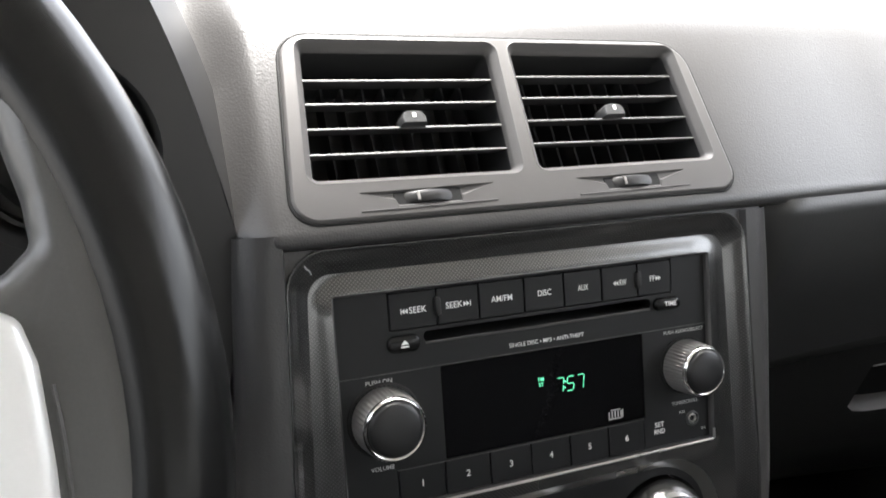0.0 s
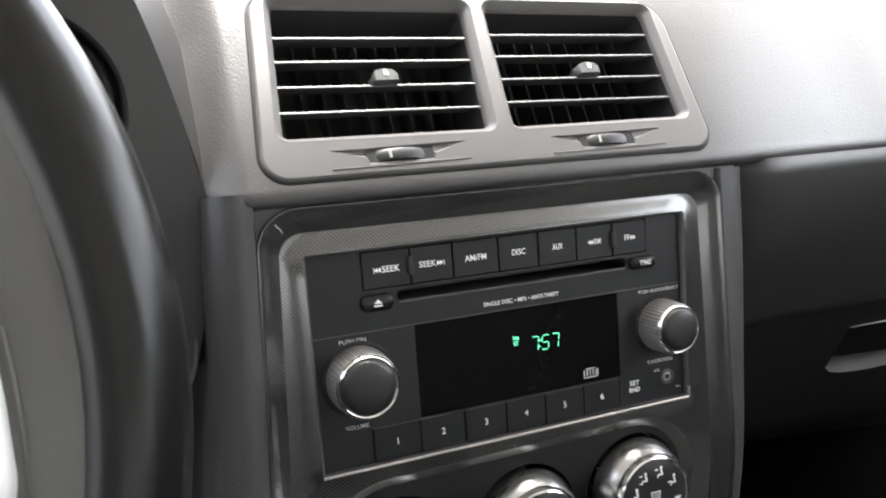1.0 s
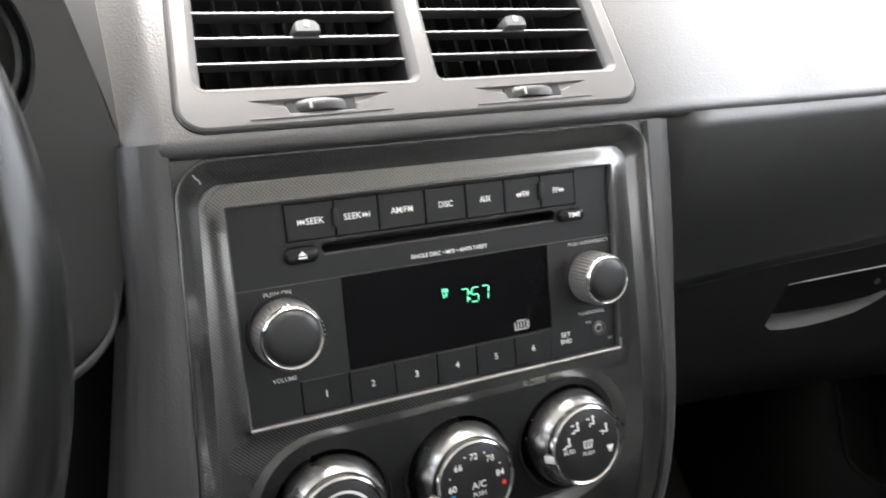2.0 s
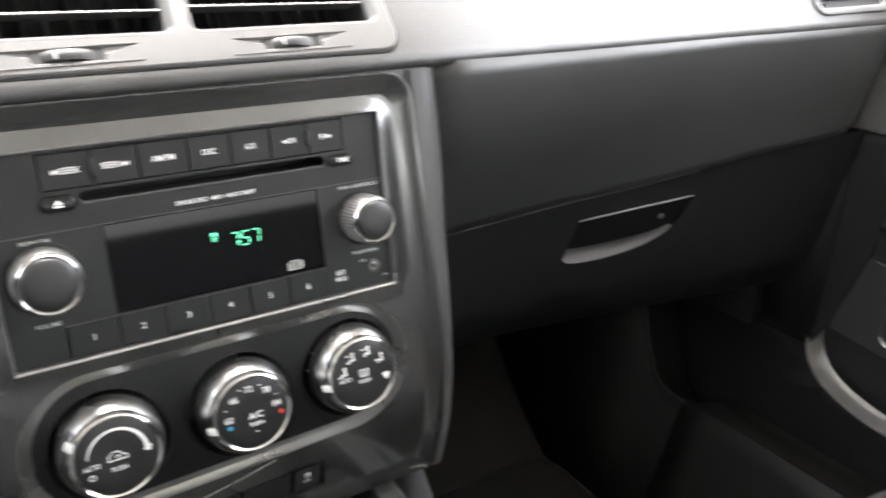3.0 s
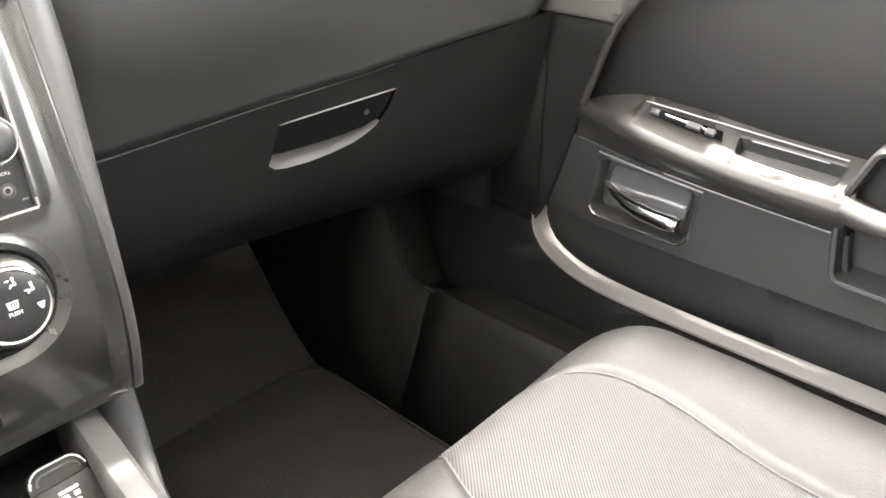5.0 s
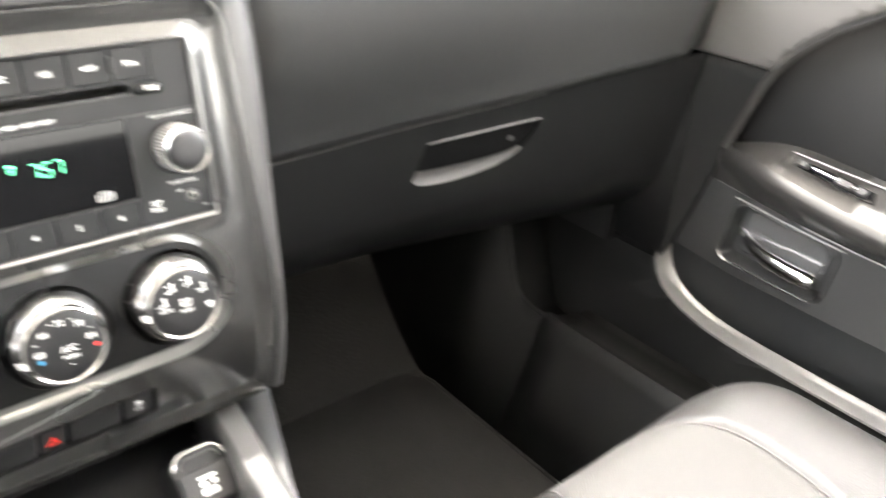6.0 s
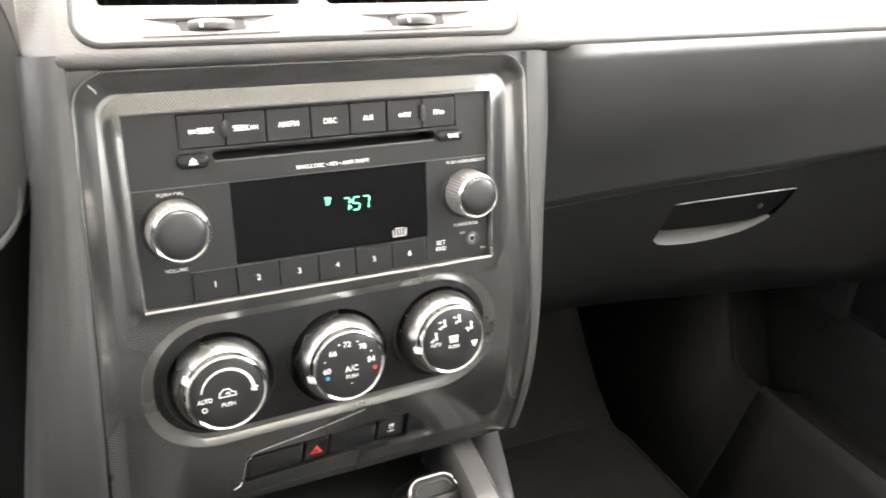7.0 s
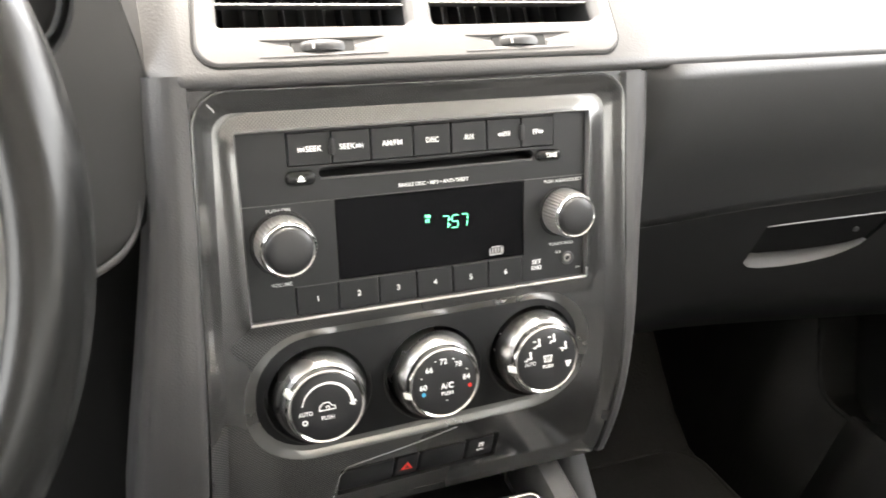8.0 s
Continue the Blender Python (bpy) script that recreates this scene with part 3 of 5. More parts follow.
part("rim", loft([ring(grown(oo, 0.0005), 0.004), ring(grown(oo, 0.0003), -0.0066), ring(oo, -0.0073), ring(blend(oo, ii, 0.04), -0.0073), ring(blend(oo, ii, 0.22), -0.0058), ring(blend(oo, ii, 0.42), -0.0038), ring(blend(oo, ii, 0.62), -0.0022), [(x, bend(z) - 0.0006 - 0.0007 * ease(z, -0.105, -0.045), z) for x, z in blend(oo, ii, 0.82)], [tuple(bent(x, z)) for x, z in ii]], cap1=False), CARBON, surround, "dark sloping rim", 50)
part("radio_lip", loft([ring(RADIO_HOLE, -0.0024), ring(grown(RADIO_HOLE, -0.0010), -0.0012), ring(grown(RADIO_HOLE, -0.0016), 0.012)], cap1=False), SATIN, surround, "thin pale lip round the radio", 30)
part("radio_edge", tube([(-0.1136, -0.0020, -0.0566), (0.1130, -0.0020, -0.0566), (0.1136, -0.0022, -0.0558), (0.1136, -0.0024, -0.050)], 0.0008, 8), EDGESILVER, surround, "thin bright edge under the radio")
crest = [p for p in grown(OUT, 0.0004) if p[1] > 0.045]
part("backing_plate", filled([(-0.150, 0.050)] + crest + [(0.151, 0.050), (0.151, 0.0818), (-0.150, 0.0818)], [], lambda x, z: Vector((x, -0.0045, z))), PAD, surround, "grey grained vinyl behind the rim", 0, 0.002)
part("bottom_lip", sheet(steps(-0.147, 0.147, 12), steps(0, 1, 6), lambda x, w: (x, bend(-0.217) + 0.05 * w, -0.217 + 0.004 * math.sin(w * 3) - 0.012 * w)), PANEL, surround, "", 50)
part("bank_recess", loft([ring(BANK, 0.0), ring(grown(BANK, -0.0008), 0.004), ring(grown(BANK, -0.001), 0.02)], cap1=True), DARK, surround, "black switch recess", 30)
part("scuff", tube([(-0.1262, -0.0064, 0.0735), (-0.1255, -0.0060, 0.0722), (-0.1238, -0.0052, 0.0708), (-0.1230, -0.0048, 0.0690)], 0.0003, 6), GREYPRINT, surround, "fine pale scuff")
part("scuff", tube([(-0.0640, bend(-0.203) - 0.0002, -0.2025), (-0.0648, bend(-0.206) - 0.0002, -0.2060), (-0.0690, bend(-0.209) - 0.0002, -0.2090)], 0.0004, 6), PRINT, surround, "fine pale scuff")
part("scratch", tube([(x, bend(v) - 0.0001, v) for x, v in ((-0.0635, -0.1990), (-0.0612, -0.1830), (-0.0560, -0.1752), (-0.0400, -0.1722), (-0.018, -0.1682), (0.004, -0.1635), (0.022, -0.1590))], 0.00022, 6), GREYPRINT, surround, "fine pale scratch")

# ---- radio ----
radio = thing("car_radio", "black car radio with two knobs and green clock", "radio", m=STACK.copy())
EDGE_X = [-0.0843, -0.0582, -0.0343, -0.0075, 0.0171, 0.0414, 0.0654, 0.0889]
part("backing", block(rect(0, -0.0155, 0.2262, 0.0832, 0.001), 0.0062, 0.03), DARK, radio, "black housing")
SLOT = rect(0.004, 0.0301, 0.141, 0.0062, 0.003, 4)
TOP = rect(0, 0.0349, 0.2254, 0.0414, 0.001, 3)
key_holes = rect(0.0023, 0.0448, 0.1740, 0.0198, 0.0004, 2)
upper = part("upper_plate", filled(TOP, [SLOT, key_holes], lambda x, z: Vector((x, 0.0014, z))), MATTE, radio, "matte black upper plate", 0, 0.003)
part("disc_slot", loft([ring(SLOT, 0.0016), ring(grown(SLOT, -0.0004), 0.008), ring(grown(SLOT, -0.0006), 0.026)], cap1=True), DARK, radio, "black disc slot", 30)
part("slot_lip", tube([(-0.0655, 0.0016, 0.0269), (0.0, 0.0012, 0.0267), (0.0735, 0.0016, 0.0269)], 0.0007, 8), SLAT, radio, "grey lower lip of the slot")
NAMES = ["SEEK", "SEEK", "AM/FM", "DISC", "AUX", "RW", "FF"]
for i, word in enumerate(NAMES):
    a, b = EDGE_X[i] + 0.0003, EDGE_X[i + 1] - 0.0003
    key = part("button", block(rect((a + b) / 2, 0.0448, b - a, 0.0190, 0.0006), 0.0008, 0.006, 0.0005), BUTTON, radio, "black push button with white print", 30)
    cx = (a + b) / 2
    w = {"SEEK": 0.0095, "AM/FM": 0.0125, "DISC": 0.0082, "AUX": 0.0066, "RW": 0.0046, "FF": 0.0036}[word]
    off = {0: 0.0024, 1: -0.0024, 5: 0.0020, 6: -0.0016}.get(i, 0)
    marks = [lettering(word, 0.0046, cx + off, 0.0446, 0.00065, width=w)]
    if i in (0, 1, 5, 6):
        d = -1 if i in (0, 5) else 1
        edge = cx + off + d * (w / 2 + 0.0006)
        tri = [[(edge + d * k * 0.0017, 0.0446 + 0.0014), (edge + d * (k * 0.0017 + 0.0018), 0.0446), (edge + d * k * 0.0017, 0.0446 - 0.0014)] for k in (0, 1)]
        if i < 2:
            e2 = edge + d * 0.0038
            tri.append([(e2, 0.046), (e2 + 0.0004, 0.046), (e2 + 0.0004, 0.0432), (e2, 0.0432)])
        marks.append(flat(tri, 0.00065))
    part("legend", joined(*marks), PRINT, key, "white print", 0)
for x in (-0.0582, 0.0654):
    part("dimple", block(rect(x, 0.0452, 0.0034, 0.0100, 0.0016), -0.0012, 0.004, 0.0006), DARK, radio, "small raised marker")
for name, x, z, w, h in (("eject_button", -0.0777, 0.0283, 0.0178, 0.0088), ("time_button", 0.0846, 0.0291, 0.0180, 0.0074)):
    key = part(name, loft([ring(rect(x, z, w, h, h * 0.45, 6), 0.003), ring(rect(x, z, w, h, h * 0.45, 6), -0.0002), ring(rect(x, z, w - 0.001, h - 0.001, h * 0.4, 6), -0.0012), ring(rect(x, z, w - 0.003, h - 0.003, h * 0.3, 6), -0.0017)]), RIM, radio, "glossy black oval button", 60)
    if name == "time_button":
        part("legend", lettering("TIME", 0.0038, x + 0.0012, z, -0.0019, width=0.0082), PRINT, key, "white print", 0)
    else:
        part("legend", flat([[(x - 0.0022, z - 0.0002), (x, z + 0.0021), (x + 0.0022, z - 0.0002)], rect(x, z - 0.0013, 0.0044, 0.0009)], -0.0019), PRINT, key, "white print", 0)
part("legend", lettering("SINGLE DISC \u2022 MP3 \u2022 ANTI-THEFT", 0.0032, 0.0052, 0.0183, 0.0012, width=0.0465), PRINT, radio, "small white print", 0)
LOW = rect(0, -0.0209, 0.2254, 0.0690, 0.001, 3)
DISPLAY = rect(0.0046, -0.0116, 0.1258, 0.0500, 0.0006, 2)
PRESETS = [-0.0853, -0.0594, -0.0335, -0.0085, 0.0161, 0.0413, 0.0660]
preset_hole = rounded([(-0.0857, -0.0373), (0.0662, -0.0373), (0.0662, -0.0552), (-0.0857, -0.0552)], 0.0003, 2)
part("lower_plate", filled(LOW, [DISPLAY, preset_hole], lambda x, z: Vector((x, 0.0014, z))), MATTE, radio, "matte black lower plate", 0, 0.003)
# Light caught by two thin edges, drawn as paler grey rods.
part("plate_highlight", tube([(-0.1125, 0.0010, 0.0140), (0.1125, 0.0010, 0.0140)], 0.00035, 6), SLAT, radio, "thin grey rod drawn for light on the plates' joint")
part("key_highlight", tube([(-0.0855, 0.0010, -0.0372), (0.0660, 0.0010, -0.0372)], 0.0003, 6), SLAT, radio, "thin grey rod drawn for light over the preset buttons")
display = part("display", block(rect(0.0046, -0.0116, 0.1254, 0.0496, 0.0006, 2), 0.0018, 0.006, 0.0003), GLASS, radio, "glossy black display window", 30)
for i in range(6):
    a, b = PRESETS[i] + 0.00025, PRESETS[i + 1] - 0.00025
    key = part("preset_button", block(rect((a + b) / 2, -0.0463, b - a, 0.0176, 0.0004), 0.0009, 0.006, 0.0004), BUTTON, radio, "black preset button with white number", 30)
    part("legend", lettering(str(i + 1), 0.0050, (a + b) / 2, -0.0462, 0.00075), PRINT, key, "white number", 0)
for word, x, z, size, w, mat in (("PUSH ON", -0.0920, 0.0103, 0.0031, 0.0140, GREYPRINT), ("VOLUME", -0.0932, -0.0345, 0.0031, 0.0125, GREYPRINT), ("PUSH AUDIO/SELECT", 0.0965, 0.0112, 0.0028, 0.0285, GREYPRINT),
                                 ("TUNE/SCROLL", 0.0957, -0.0318, 0.0028, 0.0190, GREYPRINT), ("AUX", 0.0932, -0.0376, 0.0022, 0.0042, GREYPRINT), ("SET", 0.0768, -0.0425, 0.0040, 0.0066, PRINT), ("RND", 0.0768, -0.0466, 0.0040, 0.0074, PRINT), ("IN", 0.1085, -0.0500, 0.0020, 0.003, GREYPRINT)):
    part("legend", lettering(word, size, x, z, 0.0012, width=w), mat, radio, "small printed legend", 0)
# segment digits
SEG = {"a": (0, 1, 1, 1), "b": (1, 0.5, 1, 1), "c": (1, 0, 1, 0.5), "d": (0, 0, 1, 0), "e": (0, 0, 0, 0.5), "f": (0, 0.5, 0, 1), "g": (0, 0.5, 1, 0.5)}


def digit(x, z, w, h, on):
    shapes = []
    for k in on:
        x0, z0, x1, z1 = SEG[k]
        lean = 0.12
        a = Vector((x + x0 * w + lean * z0 * h, z + z0 * h))
        b = Vector((x + x1 * w + lean * z1 * h, z + z1 * h))
        t = (b - a).normalized()
        n = Vector((-t.y, t.x)) * 0.00024
        a, b = a + t * 0.0007, b - t * 0.0007
        shapes.append([tuple(p) for p in (a - n, a - t * 0.0005, a + n, b + n, b + t * 0.0005, b - n)])
    return shapes


shapes = digit(0.0094, -0.0121, 0.0044, 0.0080, "abc") + digit(0.0161, -0.0121, 0.0044, 0.0080, "afgcd") + digit(0.0224, -0.0121, 0.0044, 0.0080, "abc")
shapes += [rect(0.0150, -0.0100, 0.0009, 0.0009), rect(0.0155, -0.0065, 0.0009, 0.0009)]
part("clock_digits", flat(shapes, 0.00165), GREEN, display, "glowing green clock digits", 0)
for word, z in (("FM", -0.0032), ("ST", -0.0061)):
    part("band_letters", lettering(word, 0.0030, 0.0003, z, 0.0016), GREEN, display, "glowing green letters", 0)
logo = [rect(0.0474, -0.0284, 0.0066, 0.0007), rect(0.0470, -0.0334, 0.0092, 0.0008)] + [rect(0.0430 + 0.0020 * k, -0.0309, 0.0009, 0.0034) for k in range(5)] + [rect(0.0521, -0.0309, 0.0007, 0.0046)]
part("logo", flat(logo, 0.00165), GREYPRINT, display, "small grey printed mark", 0)


def knurled(x, z, r0, r1, y0, y1, n=90):
    rings = []
    for r, y, k in ((r0, y0, 0), (r0, y0 - 0.001, 0.0003), (r0 * 0.6 + r1 * 0.4, (y0 + y1) / 2, 0.00035), (r1, y1, 0.0003), (r1 - 0.0006, y1 - 0.0006, 0)):
        rings.append([(x + (r + (k if i % 2 else -k)) * math.cos(2 * math.pi * i / n), y, z + (r + (k if i % 2 else -k)) * math.sin(2 * math.pi * i / n)) for i in range(n)])
    return loft(rings, cap1=False)


for x, k in ((-0.0905, 0.96), (0.0962, 0.86)):
    z = -0.0095
    knob = part("knob", knurled(x, z, 0.0180 * k, 0.0170 * k, 0.001, -0.0150), KNURL, radio, "knurled chrome rotary knob", 25)
    part("bezel_ring", lathe([(0.0169 * k, -0.0153), (0.0165 * k, -0.0167), (0.0156 * k, -0.0175), (0.0147 * k, -0.0171), (0.0143 * k, -0.0155)], x, z, 64, False), CHROME, knob, "polished chrome ring")
    part("cap", lathe([(0.0147 * k, -0.0163), (0.0145 * k, -0.0176), (0.0138 * k, -0.0188), (0.0118 * k, -0.0197), (0.008 * k, -0.0202), (0.004 * k, -0.0204)], x, z, 48), SOFT, knob, "soft black domed cap")
    part("shadow_gap", lathe([(0.0205 * k, 0.0012), (0.0200 * k, 0.0006), (0.0190 * k, 0.0008)], x, z, 48), DARK, knob, "black base ring")
part("jack_ring", lathe([(0.0046, 0.0014), (0.0045, 0.0004), (0.0036, 0.0001), (0.0030, 0.0012)], 0.1004, -0.0425, 28, False), SLAT, radio, "grey jack collar")
part("jack_socket", lathe([(0.0029, 0.0010), (0.0022, 0.0006), (0.0016, 0.0013), (0.0015, 0.004)], 0.1004, -0.0425, 24), BRASS, radio, "brass jack socket")

# ---- climate controls ----
climate = thing("climate_controls", "black climate panel with three chrome-ringed knobs", "climate panel", m=STACK.copy())
KNOBS = [(-0.0748, -0.1105), (0.0025, -0.1098), (0.0765, -0.1068)]
WELLS = [disc(x, z, 0.0343, 48) for x, z in KNOBS]
POD_IN = grown(POD_TOP, -0.0058)
part("pod_edge", loft([ring(POD, 0.0), ring(grown(POD, -0.0012), 0.0003), ring(grown(POD, -0.0052), 0.0038), ring(POD_IN, 0.0046)], cap1=False), DARKCHROME, climate, "bevelled grey edge", 35)
part("floor_panel", filled(POD_IN, [grown(w, -0.002) for w in WELLS], pod_floor, CUTS), MATTE, climate, "matte black pod floor", 50, 0, pod_floor)


def shifted(bm, y):
    bmesh.ops.translate(bm, verts=bm.verts, vec=(0, y, 0))
    return bm


def climate_knob(x, z, angle):
    y = bend(z) + 0.0046
    part("well", shifted(lathe([(0.0350, -0.0004), (0.0341, -0.0014), (0.0331, -0.0004), (0.0320, 0.006), (0.030, 0.010)], x, z, 64), y), DARK, climate, "black round well")
    knob = part("knob", shifted(lathe([(0.0306, 0.008), (0.0305, 0.000), (0.0298, -0.007), (0.0281, -0.0130), (0.0258, -0.0170), (0.0245, -0.0184)], x, z, 72, False), y), KNOBSILVER, climate, "satin silver rotary knob")
    part("bezel_ring", shifted(lathe([(0.0249, -0.0182), (0.0247, -0.0204), (0.0240, -0.0221), (0.0230, -0.0226), (0.0221, -0.0220), (0.0217, -0.0205)], x, z, 72, False), y), CHROME, knob, "polished chrome ring")
    part("face", shifted(lathe([(0.0219, -0.0206), (0.0218, -0.0216), (0.0212, -0.0220), (0.012, -0.0221)], x, z, 56), y), SOFT, knob, "matte black face")
    a = radians(angle)
    c, s = math.cos(a), math.sin(a)
    pts = [(0.0310, 0.0, 0.0018), (0.0301, -0.007, 0.0018), (0.0286, -0.0132, 0.0018), (0.0266, -0.0172, 0.0024), (0.0249, -0.0206, 0.0024), (0.0236, -0.0228, 0.0022)]
    rings = [[(x + (r + e) * c - w * s, y + yy, z + (r + e) * s + w * c) for w, e in ((-h, 0.0002), (-h * 0.7, 0.0006), (h * 0.7, 0.0006), (h, 0.0002))] for r, yy, h in pts[3:]]
    part("pointer", loft(rings, cap0=True, closed=True), PRINT, knob, "white pointer mark", 30)
    return knob, y - 0.0223


def at(cx, cz, deg, r):
    return cx + r * math.cos(radians(deg)), cz + r * math.sin(radians(deg))


(kx, kz) = KNOBS[0]
k1, ky = climate_knob(kx, kz, 152)
outer = [(kx + (0.0156 + 0.0016 * w) * math.cos(radians(170 - 174 * w)), kz + (0.0156 + 0.0016 * w) * math.sin(radians(170 - 174 * w))) for w in steps(0, 1, 40)]
inner = [(kx + 0.0150 * math.cos(radians(170 - 174 * w)), kz + 0.0150 * math.sin(radians(170 - 174 * w))) for w in steps(1, 0, 40)]
part("fan_scale", flat([outer + inner], ky, False), PRINT, k1, "white growing arc", 0)
part("legend", lettering("AUTO", 0.0040, kx - 0.0134, kz - 0.0024, ky, False, 0.0086), PRINT, k1, "", 0)
part("legend", lettering("PUSH", 0.0036, kx + 0.0002, kz - 0.0070, ky, False, 0.0080), PRINT, k1, "", 0)
part("off_mark", flat([arc_band(kx - 0.0141, kz - 0.0080, 0.0011, 0.0017, 0, 359, 16)], ky, False), PRINT, k1, "white ring mark", 0)


def outlined(pts, w):
    """Thin strokes along a closed outline."""
    quads = []
    for a, b in zip(pts, pts[1:] + pts[:1]):
        d = (Vector(b) - Vector(a)).normalized() * w
        n = Vector((-d.y, d.x)) / 2
        quads.append([tuple(Vector(a) - n - d / 2), tuple(Vector(b) - n + d / 2), tuple(Vector(b) + n + d / 2), tuple(Vector(a) + n - d / 2)])
    return quads


car = [(kx - 0.0048, kz - 0.0018), (kx + 0.0050, kz - 0.0018), (kx + 0.0050, kz + 0.0002), (kx + 0.0030, kz + 0.0008), (kx + 0.0012, kz + 0.0030), (kx - 0.0022, kz + 0.0030), (kx - 0.0046, kz + 0.0006)]
part("symbol", flat(outlined(car, 0.0006), ky, False), PRINT, k1, "white car-shaped symbol", 0)
part("symbol", flat([arc_band(kx + 0.0004, kz - 0.0002, 0.0007, 0.0013, -60, 200, 8)], ky - 0.0001, False), PRINT, k1, "white loop mark", 0)
fx, fz = at(kx, kz, 1, 0.0163)
part("symbol", flat([arc_band(fx, fz, 0.0005, 0.0022, a, a + 55, 4) for a in (0, 90, 180, 270)], ky, False), PRINT, k1, "white fan symbol", 0)

(kx, kz) = KNOBS[1]
k2, ky = climate_knob(kx, kz, 192)
marks = [lettering(w, 0.0052, *at(kx, kz, a + 3, 0.0150), ky, False) for w, a in (("60", 180), ("66", 132), ("72", 90), ("78", 48), ("84", 4))]
for a in (160, 111, 69, 26):
    px, pz = at(kx, kz, a, 0.0170)
    marks.append(flat([rect(px, pz, 0.0012, 0.0007)], ky, False))
marks += [lettering("A/C", 0.0056, kx + 0.0015, kz - 0.0020, ky, False, 0.0088), lettering("PUSH", 0.0036, kx + 0.0015, kz - 0.0072, ky, False, 0.0080), flat([rect(kx + 0.0010, kz - 0.0120, 0.0014, 0.0004)], ky, False)]
for bm in marks:
    part("legend", bm, PRINT, k2, "", 0)
part("cold_mark", flat([disc(*at(kx, kz, 200, 0.0158), 0.0014)], ky, False), BLUE, k2, "blue dot", 0)
part("heat_mark", flat([disc(*at(kx, kz, -14, 0.0178), 0.0014)], ky, False), RED, k2, "red dot", 0)

(kx, kz) = KNOBS[2]
k3, ky = climate_knob(kx, kz, 188)
def stroke(a, b, w):
    """A straight stroke of width w from a to b."""
    d = (Vector(b) - Vector(a)).normalized() * w / 2
    n = Vector((-d.y, d.x))
    return [tuple(Vector(p) + o) for p, o in ((a, n), (b, n), (b, -n), (a, -n))]


# a seated figure with arrows to the face, to the feet or both
for a, arrows in ((163, "feet"), (121, "both"), (76, "face"), (31, "screen")):
    px, pz = at(kx, kz, a, 0.0146)
    shapes = [disc(px + 0.0013, pz + 0.0026, 0.0010, 10), stroke((px + 0.0012, pz + 0.0016), (px + 0.0020, pz - 0.0016), 0.0013), stroke((px + 0.0024, pz - 0.0016), (px - 0.0008, pz - 0.0014), 0.0011), stroke((px - 0.0006, pz - 0.0012), (px - 0.0014, pz - 0.0032), 0.0009)]
    for low, shown in ((0.0018, arrows in ("face", "both")), (-0.0026, arrows in ("feet", "both")), (-0.0008, arrows == "screen")):
        if shown:
            shapes += [stroke((px - 0.0034, pz + low), (px - 0.0018, pz + low), 0.0006), [(px - 0.0020, pz + low + 0.0009), (px - 0.0006, pz + low), (px - 0.0020, pz + low - 0.0009)]]
    part("symbol", flat(shapes, ky, False), PRINT, k3, "white air-direction symbol", 0)
px, pz = at(kx, kz, -16, 0.0168)
part("symbol", flat([[(px - 0.0024, pz + 0.0014), (px + 0.0024, pz + 0.0014), (px + 0.0014, pz - 0.0016), (px - 0.0014, pz - 0.0016)], rect(px, pz - 0.0024, 0.0022, 0.0007)], ky, False), PRINT, k3, "white screen symbol", 0)
screen = [(kx - 0.0026, kz + 0.0028), (kx + 0.0036, kz + 0.0028), (kx + 0.0030, kz - 0.0014), (kx - 0.0020, kz - 0.0014)]
part("symbol", flat(outlined(screen, 0.0006) + [rect(kx + d, kz + 0.0006, 0.0005, 0.0030) for d in (-0.0010, 0.0005, 0.0020)], ky, False), PRINT, k3, "white rear screen symbol", 0)
part("legend", lettering("AUTO", 0.0038, kx - 0.0128, kz - 0.0012, ky, False, 0.0080), PRINT, k3, "", 0)
part("legend", lettering("PUSH", 0.0034, kx + 0.0006, kz - 0.0048, ky, False, 0.0078), PRINT, k3, "", 0)

# ---- switch bank ----
bank = thing("switch_bank", "black row of dashboard switches with red hazard triangle", "switch", m=STACK.copy())


def bank_at(u, w):
    """A place in the switch recess: u along from 0 to 1, w up from 0 to 1."""
    (ax, az), (bx, bz), (cx, cz), (dx, dz) = (-0.0592, -0.1785), (0.0566, -0.1738), (0.0580, -0.1970), (-0.0612, -0.2026)
    lo, hi = (dx + (cx - dx) * u, dz + (cz - dz) * u), (ax + (bx - ax) * u, az + (bz - az) * u)
    return lo[0] + (hi[0] - lo[0]) * w, lo[1] + (hi[1] - lo[1]) * w


